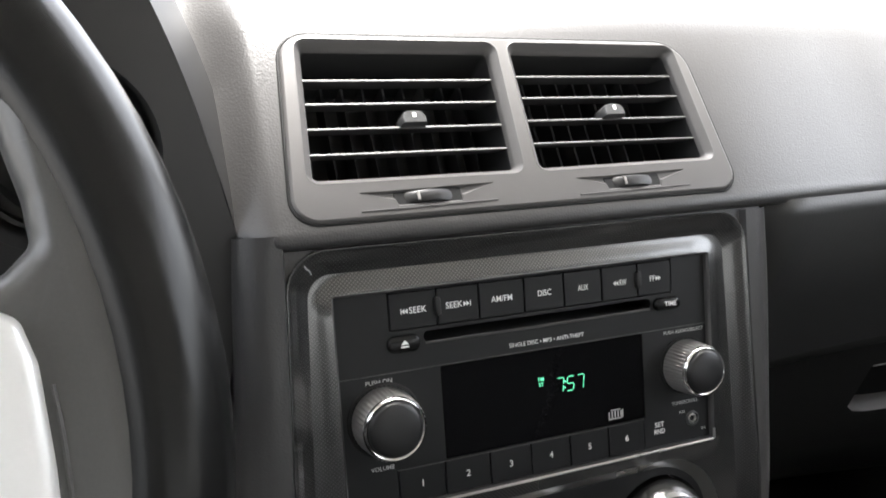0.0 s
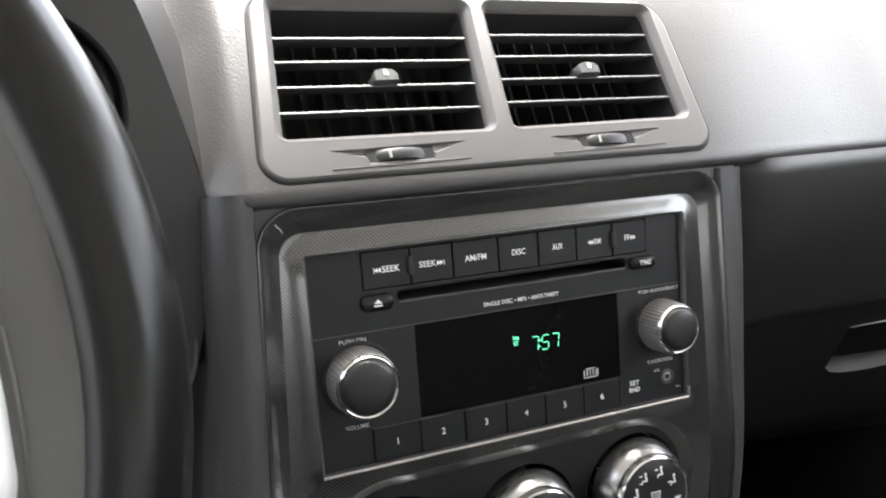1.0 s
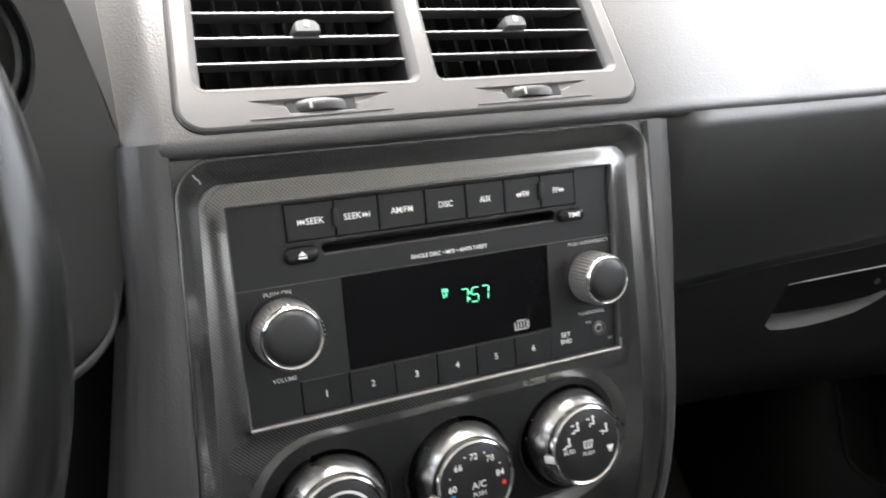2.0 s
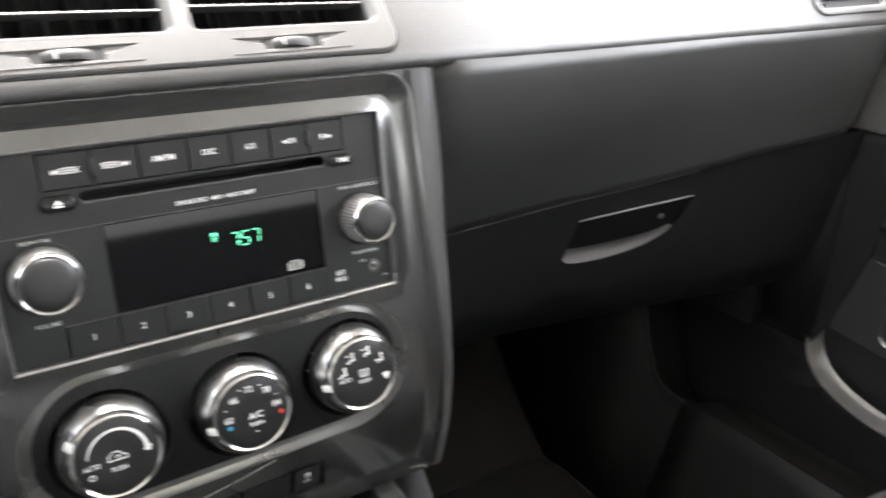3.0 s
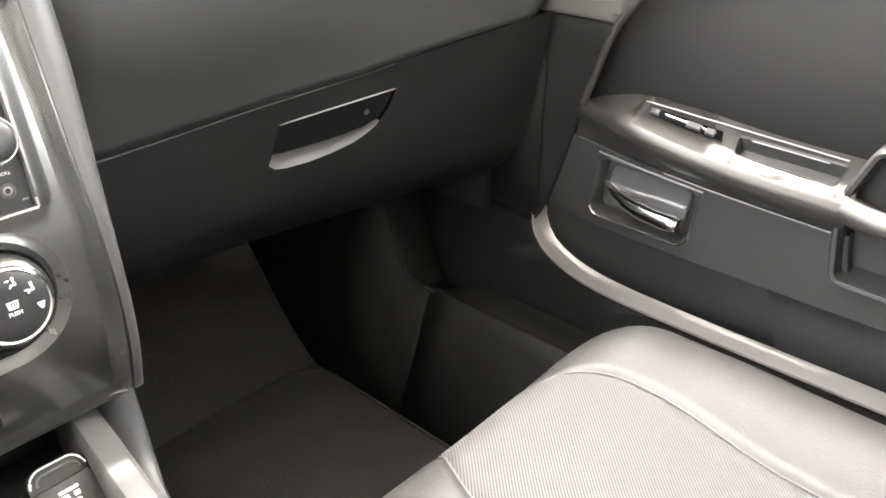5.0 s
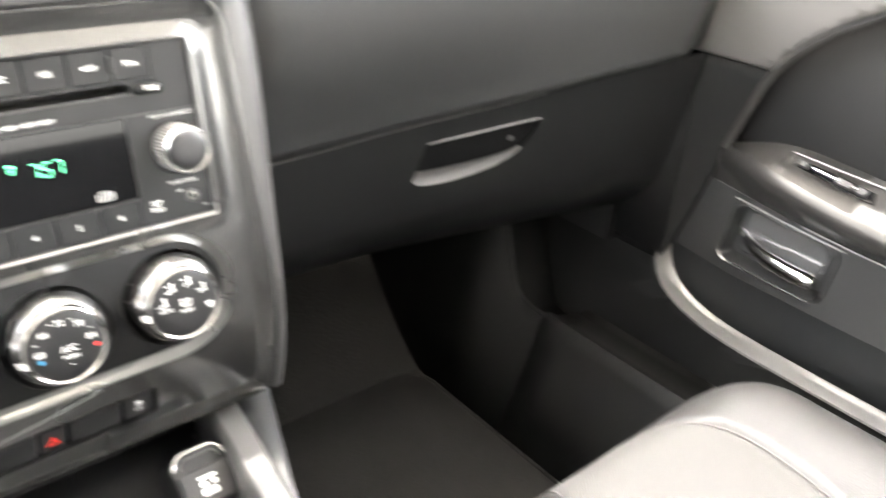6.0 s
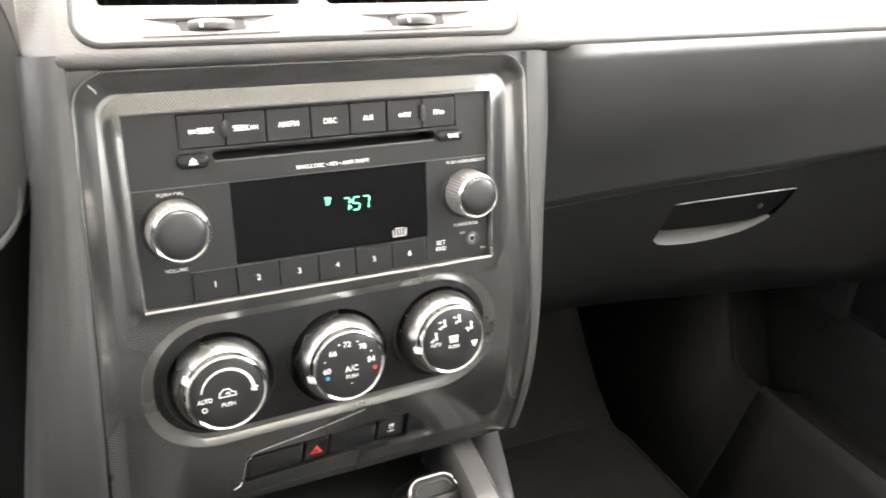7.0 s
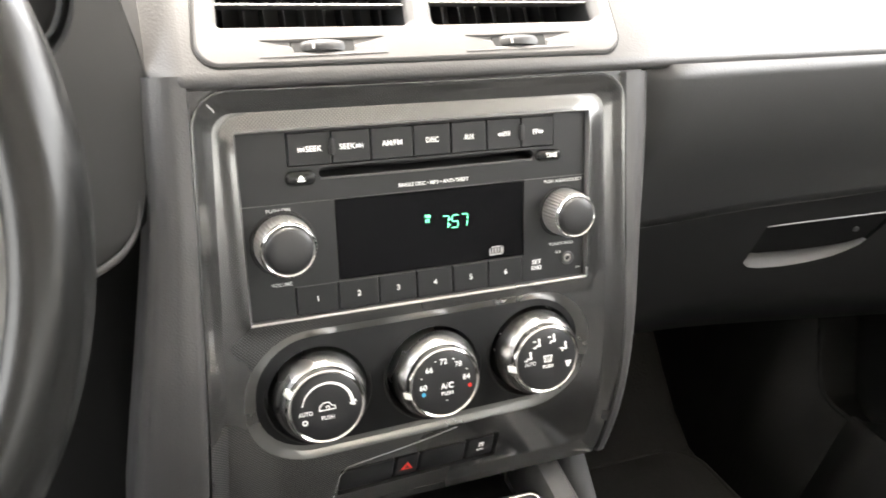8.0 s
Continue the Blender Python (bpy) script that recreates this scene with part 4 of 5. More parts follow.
for name, a, b, label in (("blank_switch", 0.0, 0.335, "plain black blanking plate"), ("hazard_switch", 0.345, 0.492, "black hazard switch"), ("blank_switch", 0.502, 0.80, "plain black blanking plate"), ("traction_switch", 0.81, 0.99, "black rocker switch")):
    o = rounded([bank_at(a, 0.90), bank_at(b, 0.90), bank_at(b, 0.04), bank_at(a, 0.04)], 0.0022, 4)
    key = part(name, loft([ring(o, 0.016), ring(o, 0.0036), ring(grown(o, -0.0007), 0.0024), ring(grown(o, -0.0016), 0.0020)]), SOFT, bank, label, 50)
    mx, mz = bank_at((a + b) / 2, 0.45)
    if name == "hazard_switch":
        tri = [(mx - 0.0046, mz - 0.0032), (mx, mz + 0.0046), (mx + 0.0046, mz - 0.0032)]
        inner = [(mx - 0.0018, mz - 0.0017), (mx, mz + 0.0012), (mx + 0.0018, mz - 0.0017)]
        part("symbol", flat([tri], 0.0018), RED, key, "red warning triangle", 0)
        part("symbol", flat([inner], 0.0016), MATTE, key, "dark inner triangle", 0)
    if name == "traction_switch":
        part("symbol", flat([rect(mx, mz + 0.0040, 0.0040, 0.0022, 0.0008), rect(mx - 0.0012, mz + 0.0016, 0.0010, 0.0018), rect(mx + 0.0012, mz + 0.0016, 0.0010, 0.0018)], 0.0018), PRINT, key, "white skid symbol", 0)
        part("legend", lettering("OFF", 0.0032, mx, mz - 0.0020, 0.0018, width=0.0056), PRINT, key, "white print", 0)

# ---- centre vents ----
vents = thing("centre_vents", "satin grey twin centre air vents with black slats", "air vent", m=VENT.copy())
OPEN = [rounded([(-0.1108, 0.0770), (-0.0046, 0.0748), (-0.0072, 0.0012), (-0.1165, 0.0022)], 0.0025, 4), rounded([(0.0097, 0.0745), (0.1153, 0.0720), (0.1192, 0.0012), (0.0085, 0.0012)], 0.0025, 4)]
WHEELS = [(-0.0605, -0.0118), (0.0615, -0.0122)]
slots = [[(x - 0.036, z + 0.0042), (x - 0.018, z + 0.0042), (x + 0.019, z + 0.0048), (x + 0.037, z + 0.0048), (x + 0.019, z - 0.0008), (x + 0.0175, z - 0.0042), (x - 0.0165, z - 0.0042), (x - 0.018, z - 0.0006)] for x, z in WHEELS]


def plain(pts, y):
    return ring(pts, y, False)


outer_in = grown(VENT_OUT, -0.0018)
part("bezel", filled(outer_in, [grown(o, 0.0045) for o in OPEN] + slots, lambda x, z: Vector((x, -0.0022, z))), SATIN, vents, "satin grey painted bezel", 0)
part("bezel_rim", loft([plain(VENT_OUT, 0.004), plain(VENT_OUT, -0.0006), plain(grown(VENT_OUT, -0.0006), -0.0016), plain(outer_in, -0.0022)], cap1=False), SATIN, vents, "rounded outer edge", 60)
gap = grown(VENT_OUT, 0.0005)
part("shadow_gap", tube([(x, -0.0003, z) for x, z in gap + gap[:2]], 0.0008, 8), BLACKTRIM, vents, "dark joint", 60)
TABS = [-0.0578, 0.0655]
for o, (wx, wz), tx in zip(OPEN, WHEELS, TABS):
    part("opening_edge", loft([plain(grown(o, 0.0045), -0.0022), plain(grown(o, 0.0040), -0.0023), plain(grown(o, 0.0008), 0.0010), plain(grown(o, 0.0002), 0.0022), plain(grown(o, -0.0004), 0.0045)], cap1=False), SATIN, vents, "bevelled grey opening edge", 35)
    part("duct", loft([plain(grown(o, -0.0004), 0.0045), plain(grown(o, -0.001), 0.05)], cap1=True), DUCT, vents, "black air duct", 30)
    x0, x1 = min(p[0] for p in o), max(p[0] for p in o)
    for k, s in enumerate((0.0588, 0.0449, 0.0305, 0.0162)):
        w = (0.0725 - s) / 0.071
        left = (-0.1105 - 0.006 * w if x0 < 0 and x1 < 0.0 else 0.0088 - 0.001 * w) - 0.0005
        right = (-0.0045 - 0.0027 * w if x1 < 0.0 else 0.1156 + 0.0035 * w) + 0.0005
        sect = [(0.0040, -0.0002), (0.0043, 0.0006), (0.0055, 0.0012), (0.024, 0.0080), (0.024, 0.0070), (0.0055, -0.0002), (0.0045, -0.0007)]
        rings = [[(x, y, s + z + lift) for y, z in sect] for x, lift in ((left, 0.0009), (right, -0.0009))]
        part("slat", loft(rings, cap0=True), SLAT, vents, "thin grey louvre", 30)
    for k in range(9):
        x = x0 + (x1 - x0) * (k + 0.7) / 9.4
        part("vane", slab(x - 0.0006, x + 0.0006, 0.030, 0.046, 0.002, 0.071, 0), DUCT, vents, "black upright vane behind", 0)
    zz = 0.0330
    prof = [(-0.0070, -0.0022), (-0.0070, 0.0022), (-0.0050, 0.0046), (0.0, 0.0056), (0.0050, 0.0046), (0.0070, 0.0022), (0.0070, -0.0022)]
    tab = part("tab", loft([[(tx + x * g, y, zz + z * g + dz) for x, z in prof] for y, g, dz in ((0.012, 0.9, 0.002), (0.004, 1.0, 0), (0.0006, 0.98, 0), (-0.0006, 0.86, 0))]), GLOSSY, vents, "dark grey slider tab", 50)
    part("tab_mark", slab(tx - 0.0010, tx + 0.0010, -0.0010, -0.0002, zz + 0.0008, zz + 0.0034, 0.0002), PRINT, tab, "pale mark")
    dent = slots[WHEELS.index((wx, wz))]
    part("thumbwheel_slot", loft([plain(dent, -0.0022), plain(grown(dent, -0.0012), -0.0009)], cap1=True), SATIN, vents, "shallow tapered dent", 20)
    part("wheel_well", loft([plain(rect(wx, wz, 0.0365, 0.0084, 0.001), -0.0007), plain(rect(wx, wz, 0.0360, 0.0078, 0.001), -0.0012)]), BLACKTRIM, vents, "black gap round the thumbwheel", 20)
    wheel = [[(wx + (0.0315 + 0.0008 * math.cos(a)) * math.sin(b), 0.0284 - (0.0315 + 0.0008 * math.cos(a)) * math.cos(b), wz + 0.0002 + 0.0030 * math.sin(a)) for a in (2 * math.pi * i / 10 for i in range(10))] for b in steps(-0.60, 0.60, 24)]
    wh = part("thumbwheel", loft(wheel, cap0=True), SOFT, vents, "dark grey thumbwheel", 50)
    part("mark", slab(wx - 0.0066, wx - 0.0050, -0.0036, -0.0024, wz - 0.0020, wz + 0.0022, 0.0002), KNURL, wh, "pale mark")
    part("ridge", tube([(wx - 0.036, -0.0024, wz - 0.0058), (wx, -0.0024, wz - 0.0056), (wx + 0.037, -0.0024, wz - 0.0050)], 0.00035, 8), SATIN, vents, "thin raised line")

# ---- passenger side vent ----
side_vent = thing("side_vent", "grey air vent at the dashboard's passenger end", "air vent", (0.63, 0.02, 0.69))


def side_at(x, q, lift=0.0):
    p, a, b = pad_place(x, q), pad_place(x, q + 0.002), pad_place(x + 0.002, q)
    n = (a - p).cross(b - p).normalized()
    return p + n * (lift if n.y < 0 else -lift)


SV = rounded([(0.590, 0.075), (0.668, 0.075), (0.672, 0.012), (0.584, 0.012)], 0.010, 5)
part("bezel", loft([[side_at(x, q, d) for x, q in grown(SV, g)] for g, d in ((0.002, -0.002), (0.001, 0.002), (-0.003, 0.003), (-0.006, 0.001), (-0.007, -0.004))], cap1=False), SATIN, side_vent, "satin grey bezel", 50)
part("duct", loft([[side_at(x, q, 0.001) for x, q in grown(SV, g)] for g in (-0.0055, -0.02)]), DARK, side_vent, "black duct", 20)
for q in (0.026, 0.038, 0.050, 0.062):
    part("slat", tube([side_at(0.592, q, 0.002), side_at(0.63, q, 0.002), side_at(0.664, q, 0.002)], 0.0012, 8), SLAT, side_vent, "thin grey louvre")
# ---- steering wheel ----
WHEEL = pose(-0.3815, -0.1496, 0.6893, -18.9, 0, 0)
wheel_thing = thing("steering_wheel", "black leather steering wheel with silver spoke trim", "steering wheel", m=WHEEL)


def wheel_ring(a, r_mid=0.1844, tube_r=0.0173, n=18):
    c, s = math.cos(a), math.sin(a)
    return [((r_mid + tube_r * 0.92 * math.cos(b)) * c, tube_r * 1.12 * math.sin(b), (r_mid + tube_r * 0.92 * math.cos(b)) * s) for b in (2 * math.pi * i / n for i in range(n))]


rings = [wheel_ring(2 * math.pi * i / 96) for i in range(97)]
rim_bm = loft(rings, cap0=False, cap1=False)
bmesh.ops.remove_doubles(rim_bm, verts=rim_bm.verts, dist=1e-5)
bmesh.ops.recalc_face_normals(rim_bm, faces=rim_bm.faces)
part("rim", rim_bm, RIM, wheel_thing, "black leather rim", 60)
part("hub", loft([[(0.075 * k * math.cos(a) * (1 + 0.15 * abs(math.cos(a))), y, -0.01 + 0.06 * k * math.sin(a)) for a in (2 * math.pi * i / 40 for i in range(40))] for k, y in ((0.95, 0.03), (1.0, 0.0), (0.96, -0.012), (0.85, -0.020), (0.5, -0.027))]), RIM, wheel_thing, "black padded hub", 60)
TRIM_SHAPE = [(0.066, 0.028), (0.120, 0.032), (0.146, 0.0335), (0.1545, 0.0285), (0.1575, 0.0180), (0.1590, -0.004), (0.1595, -0.022), (0.154, -0.050), (0.143, -0.071), (0.122, -0.081), (0.094, -0.053), (0.070, -0.018)]
TRIM_ROUND = [0.008, 0.015, 0.008, 0.005, 0.010, 0.020, 0.020, 0.020, 0.015, 0.012, 0.030, 0.030]
SPOKE_SHAPE = [(0.050, 0.036), (0.120, 0.037), (0.150, 0.0385), (0.1570, 0.0455), (0.1560, 0.0560), (0.1530, 0.0680), (0.1500, 0.0860), (0.172, 0.098), (0.186, 0.020), (0.183, -0.040), (0.156, -0.090), (0.118, -0.108), (0.080, -0.078), (0.045, -0.033)]
SPOKE_ROUND = [0.008, 0.010, 0.006, 0.004, 0.004, 0.006, 0.006, 0.010, 0.010, 0.010, 0.010, 0.010, 0.010, 0.010]
for sgn in (1, -1):
    def mirrored(shape, r, sgn=sgn):
        return [(sgn * x, z) for x, z in rounded(shape, r, 5)]
    def level(pts, y, drop=0.0):
        return [(x, y - drop * (0.18 - abs(x)), z) for x, z in pts]
    so, ti = mirrored(SPOKE_SHAPE, SPOKE_ROUND), mirrored(TRIM_SHAPE, TRIM_ROUND)
    if sgn < 0:
        so, ti = so[::-1], ti[::-1]
    spoke = part("spoke", loft([level(so, 0.012), level(so, -0.004, 0.03), level(grown(so, -0.0015), -0.0105, 0.03), level(grown(so, -0.004), -0.0138, 0.03), level(grown(so, -0.007), -0.0150, 0.03)]), LITSPOKE, wheel_thing, "padded spoke with soft sheen put into its colour", 60)
    part("spoke_trim", loft([level(ti, -0.010, 0.03), level(ti, -0.0162, 0.03), level(grown(ti, -0.0015), -0.0178, 0.03), level(grown(ti, -0.004), -0.0186, 0.03)]), SILVER, spoke, "silver painted spoke insert", 60)
    # Light line on the groove beside the insert, drawn as a grey rod.
    part("seam_highlight", tube([(sgn * x, -0.0152 - 0.03 * (0.18 - x), z) for x, z in ((0.1600, 0.0130), (0.1610, 0.0020), (0.1616, -0.0120), (0.1612, -0.0280), (0.1560, -0.0520))], 0.0006, 6), RAIL, spoke, "thin grey rod drawn for light on the insert's seam")

# ---- console ----
console = thing("centre_console", "dark grey centre console with raised side rails", "console", (0, -0.2, 0.02))
for side in (-1, 1):
    def rail(u, y, side=side):
        top = 0.366 - 0.10 * max(0, -0.02 - y)
        half = 0.110 + 0.10 * max(0, y + 0.10)
        pts = [(half - 0.020, top - 0.05), (half - 0.0185, top - 0.004), (half - 0.015, top), (half + 0.001, top), (half + 0.005, top - 0.004), (half + 0.006, top - 0.010), (half + 0.006, top - 0.05)]
        return (side * pts[u][0], y, pts[u][1])
    part("side_rail", sheet(range(7), steps(-0.75, 0.050, 20), rail), RAIL, console, "smooth grey raised side rail", 40, 0.003)
    def cheek(u, y, side=side):
        top = 0.3635 - 0.10 * max(0, -0.02 - y)
        half = 0.1145 + 0.10 * max(0, y + 0.10)
        out = half + 0.004 + 0.25 * max(0, y + 0.10) + 0.05 * max(0, min(0.25, -0.10 - y))
        pts = [(half, top - 0.009), (half + (out - half) * 0.8, top - 0.010), (out - 0.001, top - 0.012), (out + 0.001, top - 0.018), (out + 0.006, top - 0.10), (out + 0.016, 0.022)]
        return (side * pts[u][0], y, pts[u][1])
    part("side_panel", sheet(range(6), steps(-0.75, 0.06, 24), cheek), GLOSSY, console, "dark moulded outer panel", 40, 0.003)
part("bin_floor", sheet(steps(-0.102, 0.102, 8), steps(-0.75, 0.07, 12), lambda x, y: (x, y, 0.312 - 0.10 * max(0, -0.02 - y))), PANEL, console, "black bin floor", 40, 0.003)
part("tunnel_side", sheet(steps(0.06, 0.60, 10), steps(0.02, 0.46, 8), lambda y, z: (0.158 + 0.03 * (0.46 - z), y, z)), CARPET, console, "dark carpeted tunnel side under the stack", 50, 0.004)
part("bin_back", sheet(steps(-0.11, 0.11, 4), steps(0.30, 0.40, 4), lambda x, z: (x, 0.062, z)), PANEL, console, "black bin back wall", 40, 0.003)

# power outlet in the console bin
OUTLET = pose(0.078, -0.022, 0.335, -52, 0, 0)
outlet = thing("power_outlet", "black power outlet with flip lid in the console bin", "power outlet", m=OUTLET)
body = rounded([(-0.022, 0.022), (0.022, 0.022), (0.024, -0.026), (-0.024, -0.026)], [0.014, 0.014, 0.005, 0.005], 6)
part("socket", loft([plain(body, 0.03), plain(body, -0.012), plain(grown(body, -0.0015), -0.014)]), MATTE, outlet, "black socket housing", 40)
arc = [p for p in grown(body, -0.003) if p[1] > -0.004]
part("trim_ring", tube([(x, -0.0145, z) for x, z in arc], 0.0011, 8), CHROME, outlet, "thin chrome arc")
arc2 = [p for p in grown(body, -0.0075) if p[1] > 0.002]
part("inner_ring", tube([(x, -0.0150, z) for x, z in arc2], 0.0008, 8), SLAT, outlet, "thin grey arc")
lid = rounded([(-0.019, 0.004), (0.019, 0.004), (0.021, -0.024), (-0.021, -0.024)], 0.003, 4)
lid_part = part("lid", loft([plain(lid, -0.013), plain(lid, -0.0175), plain(grown(lid, -0.001), -0.0185)]), SOFT, outlet, "black flip lid", 40)
part("symbol", flat([rect(0.0, -0.004, 0.0135, 0.0022), rect(-0.004, -0.0085, 0.005, 0.0035), rect(0.004, -0.0085, 0.004, 0.0035), rect(-0.001, -0.0145, 0.012, 0.0050, 0.001)], -0.0187, False), PRINT, lid_part, "white printed marks", 0)

# ---- passenger door ----
door = thing("passenger_door", "dark grey passenger door panel with armrest", "door", (0.75, -0.3, 0.06))


def side_sheet(outline, holes, x_of, cuts=(), across=()):
    bm = filled(outline, holes, lambda y, z: Vector((y, 0, z)), cuts, across)
    for v in bm.verts:
        y, z = v.co.x, v.co.z
        v.co = (x_of(y, z), y, z)
    bm.normal_update()
    for f in bm.faces:
        if f.normal.x > 0:
            f.normal_flip()
    return bm


SWEEP = [(-0.019, 0.470), (-0.034, 0.515), (-0.051, 0.5625), (-0.082, 0.600), (-0.113, 0.625), (-0.18, 0.662), (-0.27, 0.690), (-0.40, 0.706), (-0.95, 0.712)]
sweep = [(p.x, p.y) for p in curve_points([(y, z, 0) for y, z in SWEEP], 40)]
upper_sweep = [p for p in sweep if p[1] >= 0.5625]
lower_sweep = [p for p in sweep if p[1] < 0.5625]


def upper_x(y, z):
    return 0.728 - 0.020 * math.sin(math.pi * max(0, min(1, (z - 0.56) / 0.24))) + 0.04 * max(0, z - 0.72) - 0.008 * ease(y, -0.02, 0.05)


part("upper_trim", side_sheet([(0.12, 0.5695), (-0.0508, 0.5645)] + upper_sweep[1:] + [(-0.95, 0.80), (0.12, 0.80), (0.12, 0.70)], [], upper_x, steps(0.57, 0.79, 28), steps(-0.9, 0.11, 60)), LITUPPER, door, "grey-brown soft upper trim, paled for window light", 60, 0.012)
front = [(-0.0510, 0.5628)] + list(reversed(lower_sweep)) + [(-0.013, 0.43), (-0.006, 0.405), (0.004, 0.37), (0.016, 0.330), (0.030, 0.300), (0.12, 0.300), (0.12, 0.5678)]
# Takes the footwell's dark colour to imitate the shade in this corner.
part("front_trim", side_sheet(front, [], lambda y, z: 0.728 - 0.010 * ease(y, -0.02, 0.045), steps(0.32, 0.55, 12), steps(-0.04, 0.10, 20)), KICK, door, "soft front trim, darkened for shade in the corner", 60, 0.012)
# Black sheet added where the door front only falls into shade.
part("shade_sheet", side_sheet([(0.026, 0.31), (0.026, 0.50), (0.036, 0.545), (0.118, 0.552), (0.118, 0.31)], [], lambda y, z: 0.7155), BLACKTRIM, door, "black sheet added for the shade at the door front", 50, 0.002)
part("insert", side_sheet([(0.118, 0.42), (-0.95, 0.42), (-0.95, 0.73), (0.118, 0.73)], [], lambda y, z: 0.752), DOORDARK, door, "dark cloth insert", 50, 0.005)
part("insert_welt", tube([(0.7275 - 0.012 * math.sin(math.pi * max(0, min(1, (z - 0.56) / 0.24))), y - 0.003, z - 0.002) for y, z in sweep], 0.0045, 10), DOORSOFT, door, "rounded welt round the insert")
ARM = [(-0.016, 0.729, 0.4650, 0.4290, 0.0), (-0.045, 0.7185, 0.4660, 0.4250, 0.32), (-0.09, 0.706, 0.4630, 0.4190, 0.75), (-0.16, 0.701, 0.4530, 0.4120, 1.0), (-0.24, 0.699, 0.4460, 0.4080, 1.0), (-0.335, 0.699, 0.4430, 0.4040, 1.0)]


def arm_ring(y):
    nx, nz, low, k = spline(-y, [(-a, *b) for a, *b in ARM])
    back = nz + 0.032 * k + 0.002
    nose = [(nx + 0.013 + 0.014 * math.cos(radians(a)), y, nz - 0.008 + 0.014 * math.sin(radians(a))) for a in (120, 130, 140, 150, 160, 170, 180, 190, 200)]
    return [(0.755, y, back), (nx + 0.030 * k + 0.004, y, nz + 0.020 * k + 0.001), (nx + 0.010, y, nz + 0.0068)] + nose + [(nx + 0.003, y, nz - 0.020), (nx + 0.014 * k + 0.002, y, low + 0.010), (0.727, y, low), (0.755, y, low)]


part("panel_edge", tube([(0.7305, y, z) for y, z in ((-0.020, 0.4262), (-0.09, 0.4178), (-0.16, 0.4112), (-0.24, 0.4078), (-0.318, 0.4045))], 0.0008, 6), EDGE, door, "thin pale edge under the armrest")
ARM_YS = steps(-0.016, -0.06, 8) + steps(-0.07, -0.335, 22)
arm = part("armrest", loft([arm_ring(y)[3:] + arm_ring(y)[:1] for y in ARM_YS], cap1=False, closed=False), ARMSOFT, door, "padded grey armrest", 50)
MID = [(0.0155, 0.327), (-0.0115, 0.427), (-0.09, 0.4170), (-0.16, 0.4105), (-0.335, 0.4035), (-0.345, 0.3560), (-0.95, 0.3560), (-0.95, 0.3165), (-0.193, 0.3160), (-0.06, 0.3185)]
PULL = rounded([(-0.052, 0.4105), (-0.1790, 0.4020), (-0.1715, 0.3330), (-0.044, 0.3365)], 0.013, 6)
part("mid_panel", side_sheet(MID, [PULL], lambda y, z: 0.731), PANEL, door, "dark moulded mid panel", 0, 0.01)
part("pull_recess", loft([[(x, y, z) for y, z in grown(PULL, g)] for x, g in ((0.7305, 0.003), (0.7285, 0.0005), (0.7310, -0.001), (0.750, -0.004))]), PANEL, door, "dark door pull recess", 40)
lever = curve_points([(0.746, -0.056, 0.372), (0.738, -0.078, 0.3640), (0.731, -0.105, 0.3585), (0.728, -0.135, 0.3560), (0.728, -0.162, 0.3555)], 30)
pull = part("door_lever", tube(lever, lambda w: 0.004 + 0.0085 * min(1, 0.15 + w * 1.6) - 0.003 * max(0, w - 0.93) / 0.07, 18, 0.85), CHROME, door, "polished chrome door lever", 60)
part("lever_plate", loft([[(x, y, z) for y, z in grown(rounded([(-0.062, 0.402), (-0.166, 0.396), (-0.160, 0.343), (-0.056, 0.346)], 0.012, 5), g)] for x, g in ((0.752, 0), (0.746, 0), (0.744, -0.002))]), PLATE, pull, "glossy dark lever plate", 40)
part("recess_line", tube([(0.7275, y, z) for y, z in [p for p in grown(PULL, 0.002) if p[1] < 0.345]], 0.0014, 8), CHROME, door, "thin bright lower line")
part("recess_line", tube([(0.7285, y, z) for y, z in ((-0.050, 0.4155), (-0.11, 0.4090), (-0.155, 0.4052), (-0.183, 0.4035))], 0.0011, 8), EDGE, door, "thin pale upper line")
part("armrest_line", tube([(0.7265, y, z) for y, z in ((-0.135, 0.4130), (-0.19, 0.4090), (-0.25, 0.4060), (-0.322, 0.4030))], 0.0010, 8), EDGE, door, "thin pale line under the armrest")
part("map_pocket", side_sheet([(0.11, 0.40), (-0.95, 0.40), (-0.95, 0.215), (0.11, 0.215)], [], lambda y, z: 0.757), POCKET, door, "dark door pocket", 40, 0.004)
part("pocket_divider", side_sheet([(-0.26, 0.32), (-0.95, 0.32), (-0.95, 0.236), (-0.29, 0.236)], [], lambda y, z: 0.750), POCKET, door, "slightly raised pocket liner", 40, 0.004)
STRIP = curve_points([(0.722, 0.022, 0.352), (0.719, 0.030, 0.325), (0.718, 0.027, 0.293), (0.718, 0.008, 0.267), (0.720, -0.03, 0.2485), (0.720, -0.085, 0.2395), (0.720, -0.21, 0.2365), (0.720, -0.40, 0.2365), (0.720, -0.95, 0.240)], 60)
strip_rings = []
for i, p in enumerate(STRIP):
    if p.z < 0.338:
        t = (STRIP[min(i + 1, len(STRIP) - 1)] - STRIP[max(i - 1, 0)]).normalized()
        n = Vector((0, t.z, -t.y))
        k = min(1, 0.25 + len(strip_rings) / 12)
        strip_rings.append([p + Vector((dx, 0, 0)) + n * (dz * k) for dx, dz in ((-0.001, -0.0052), (-0.0030, -0.0042), (-0.0030, -0.0010), (-0.001, 0.0002), (0.03, 0.0002), (0.03, -0.0052))])
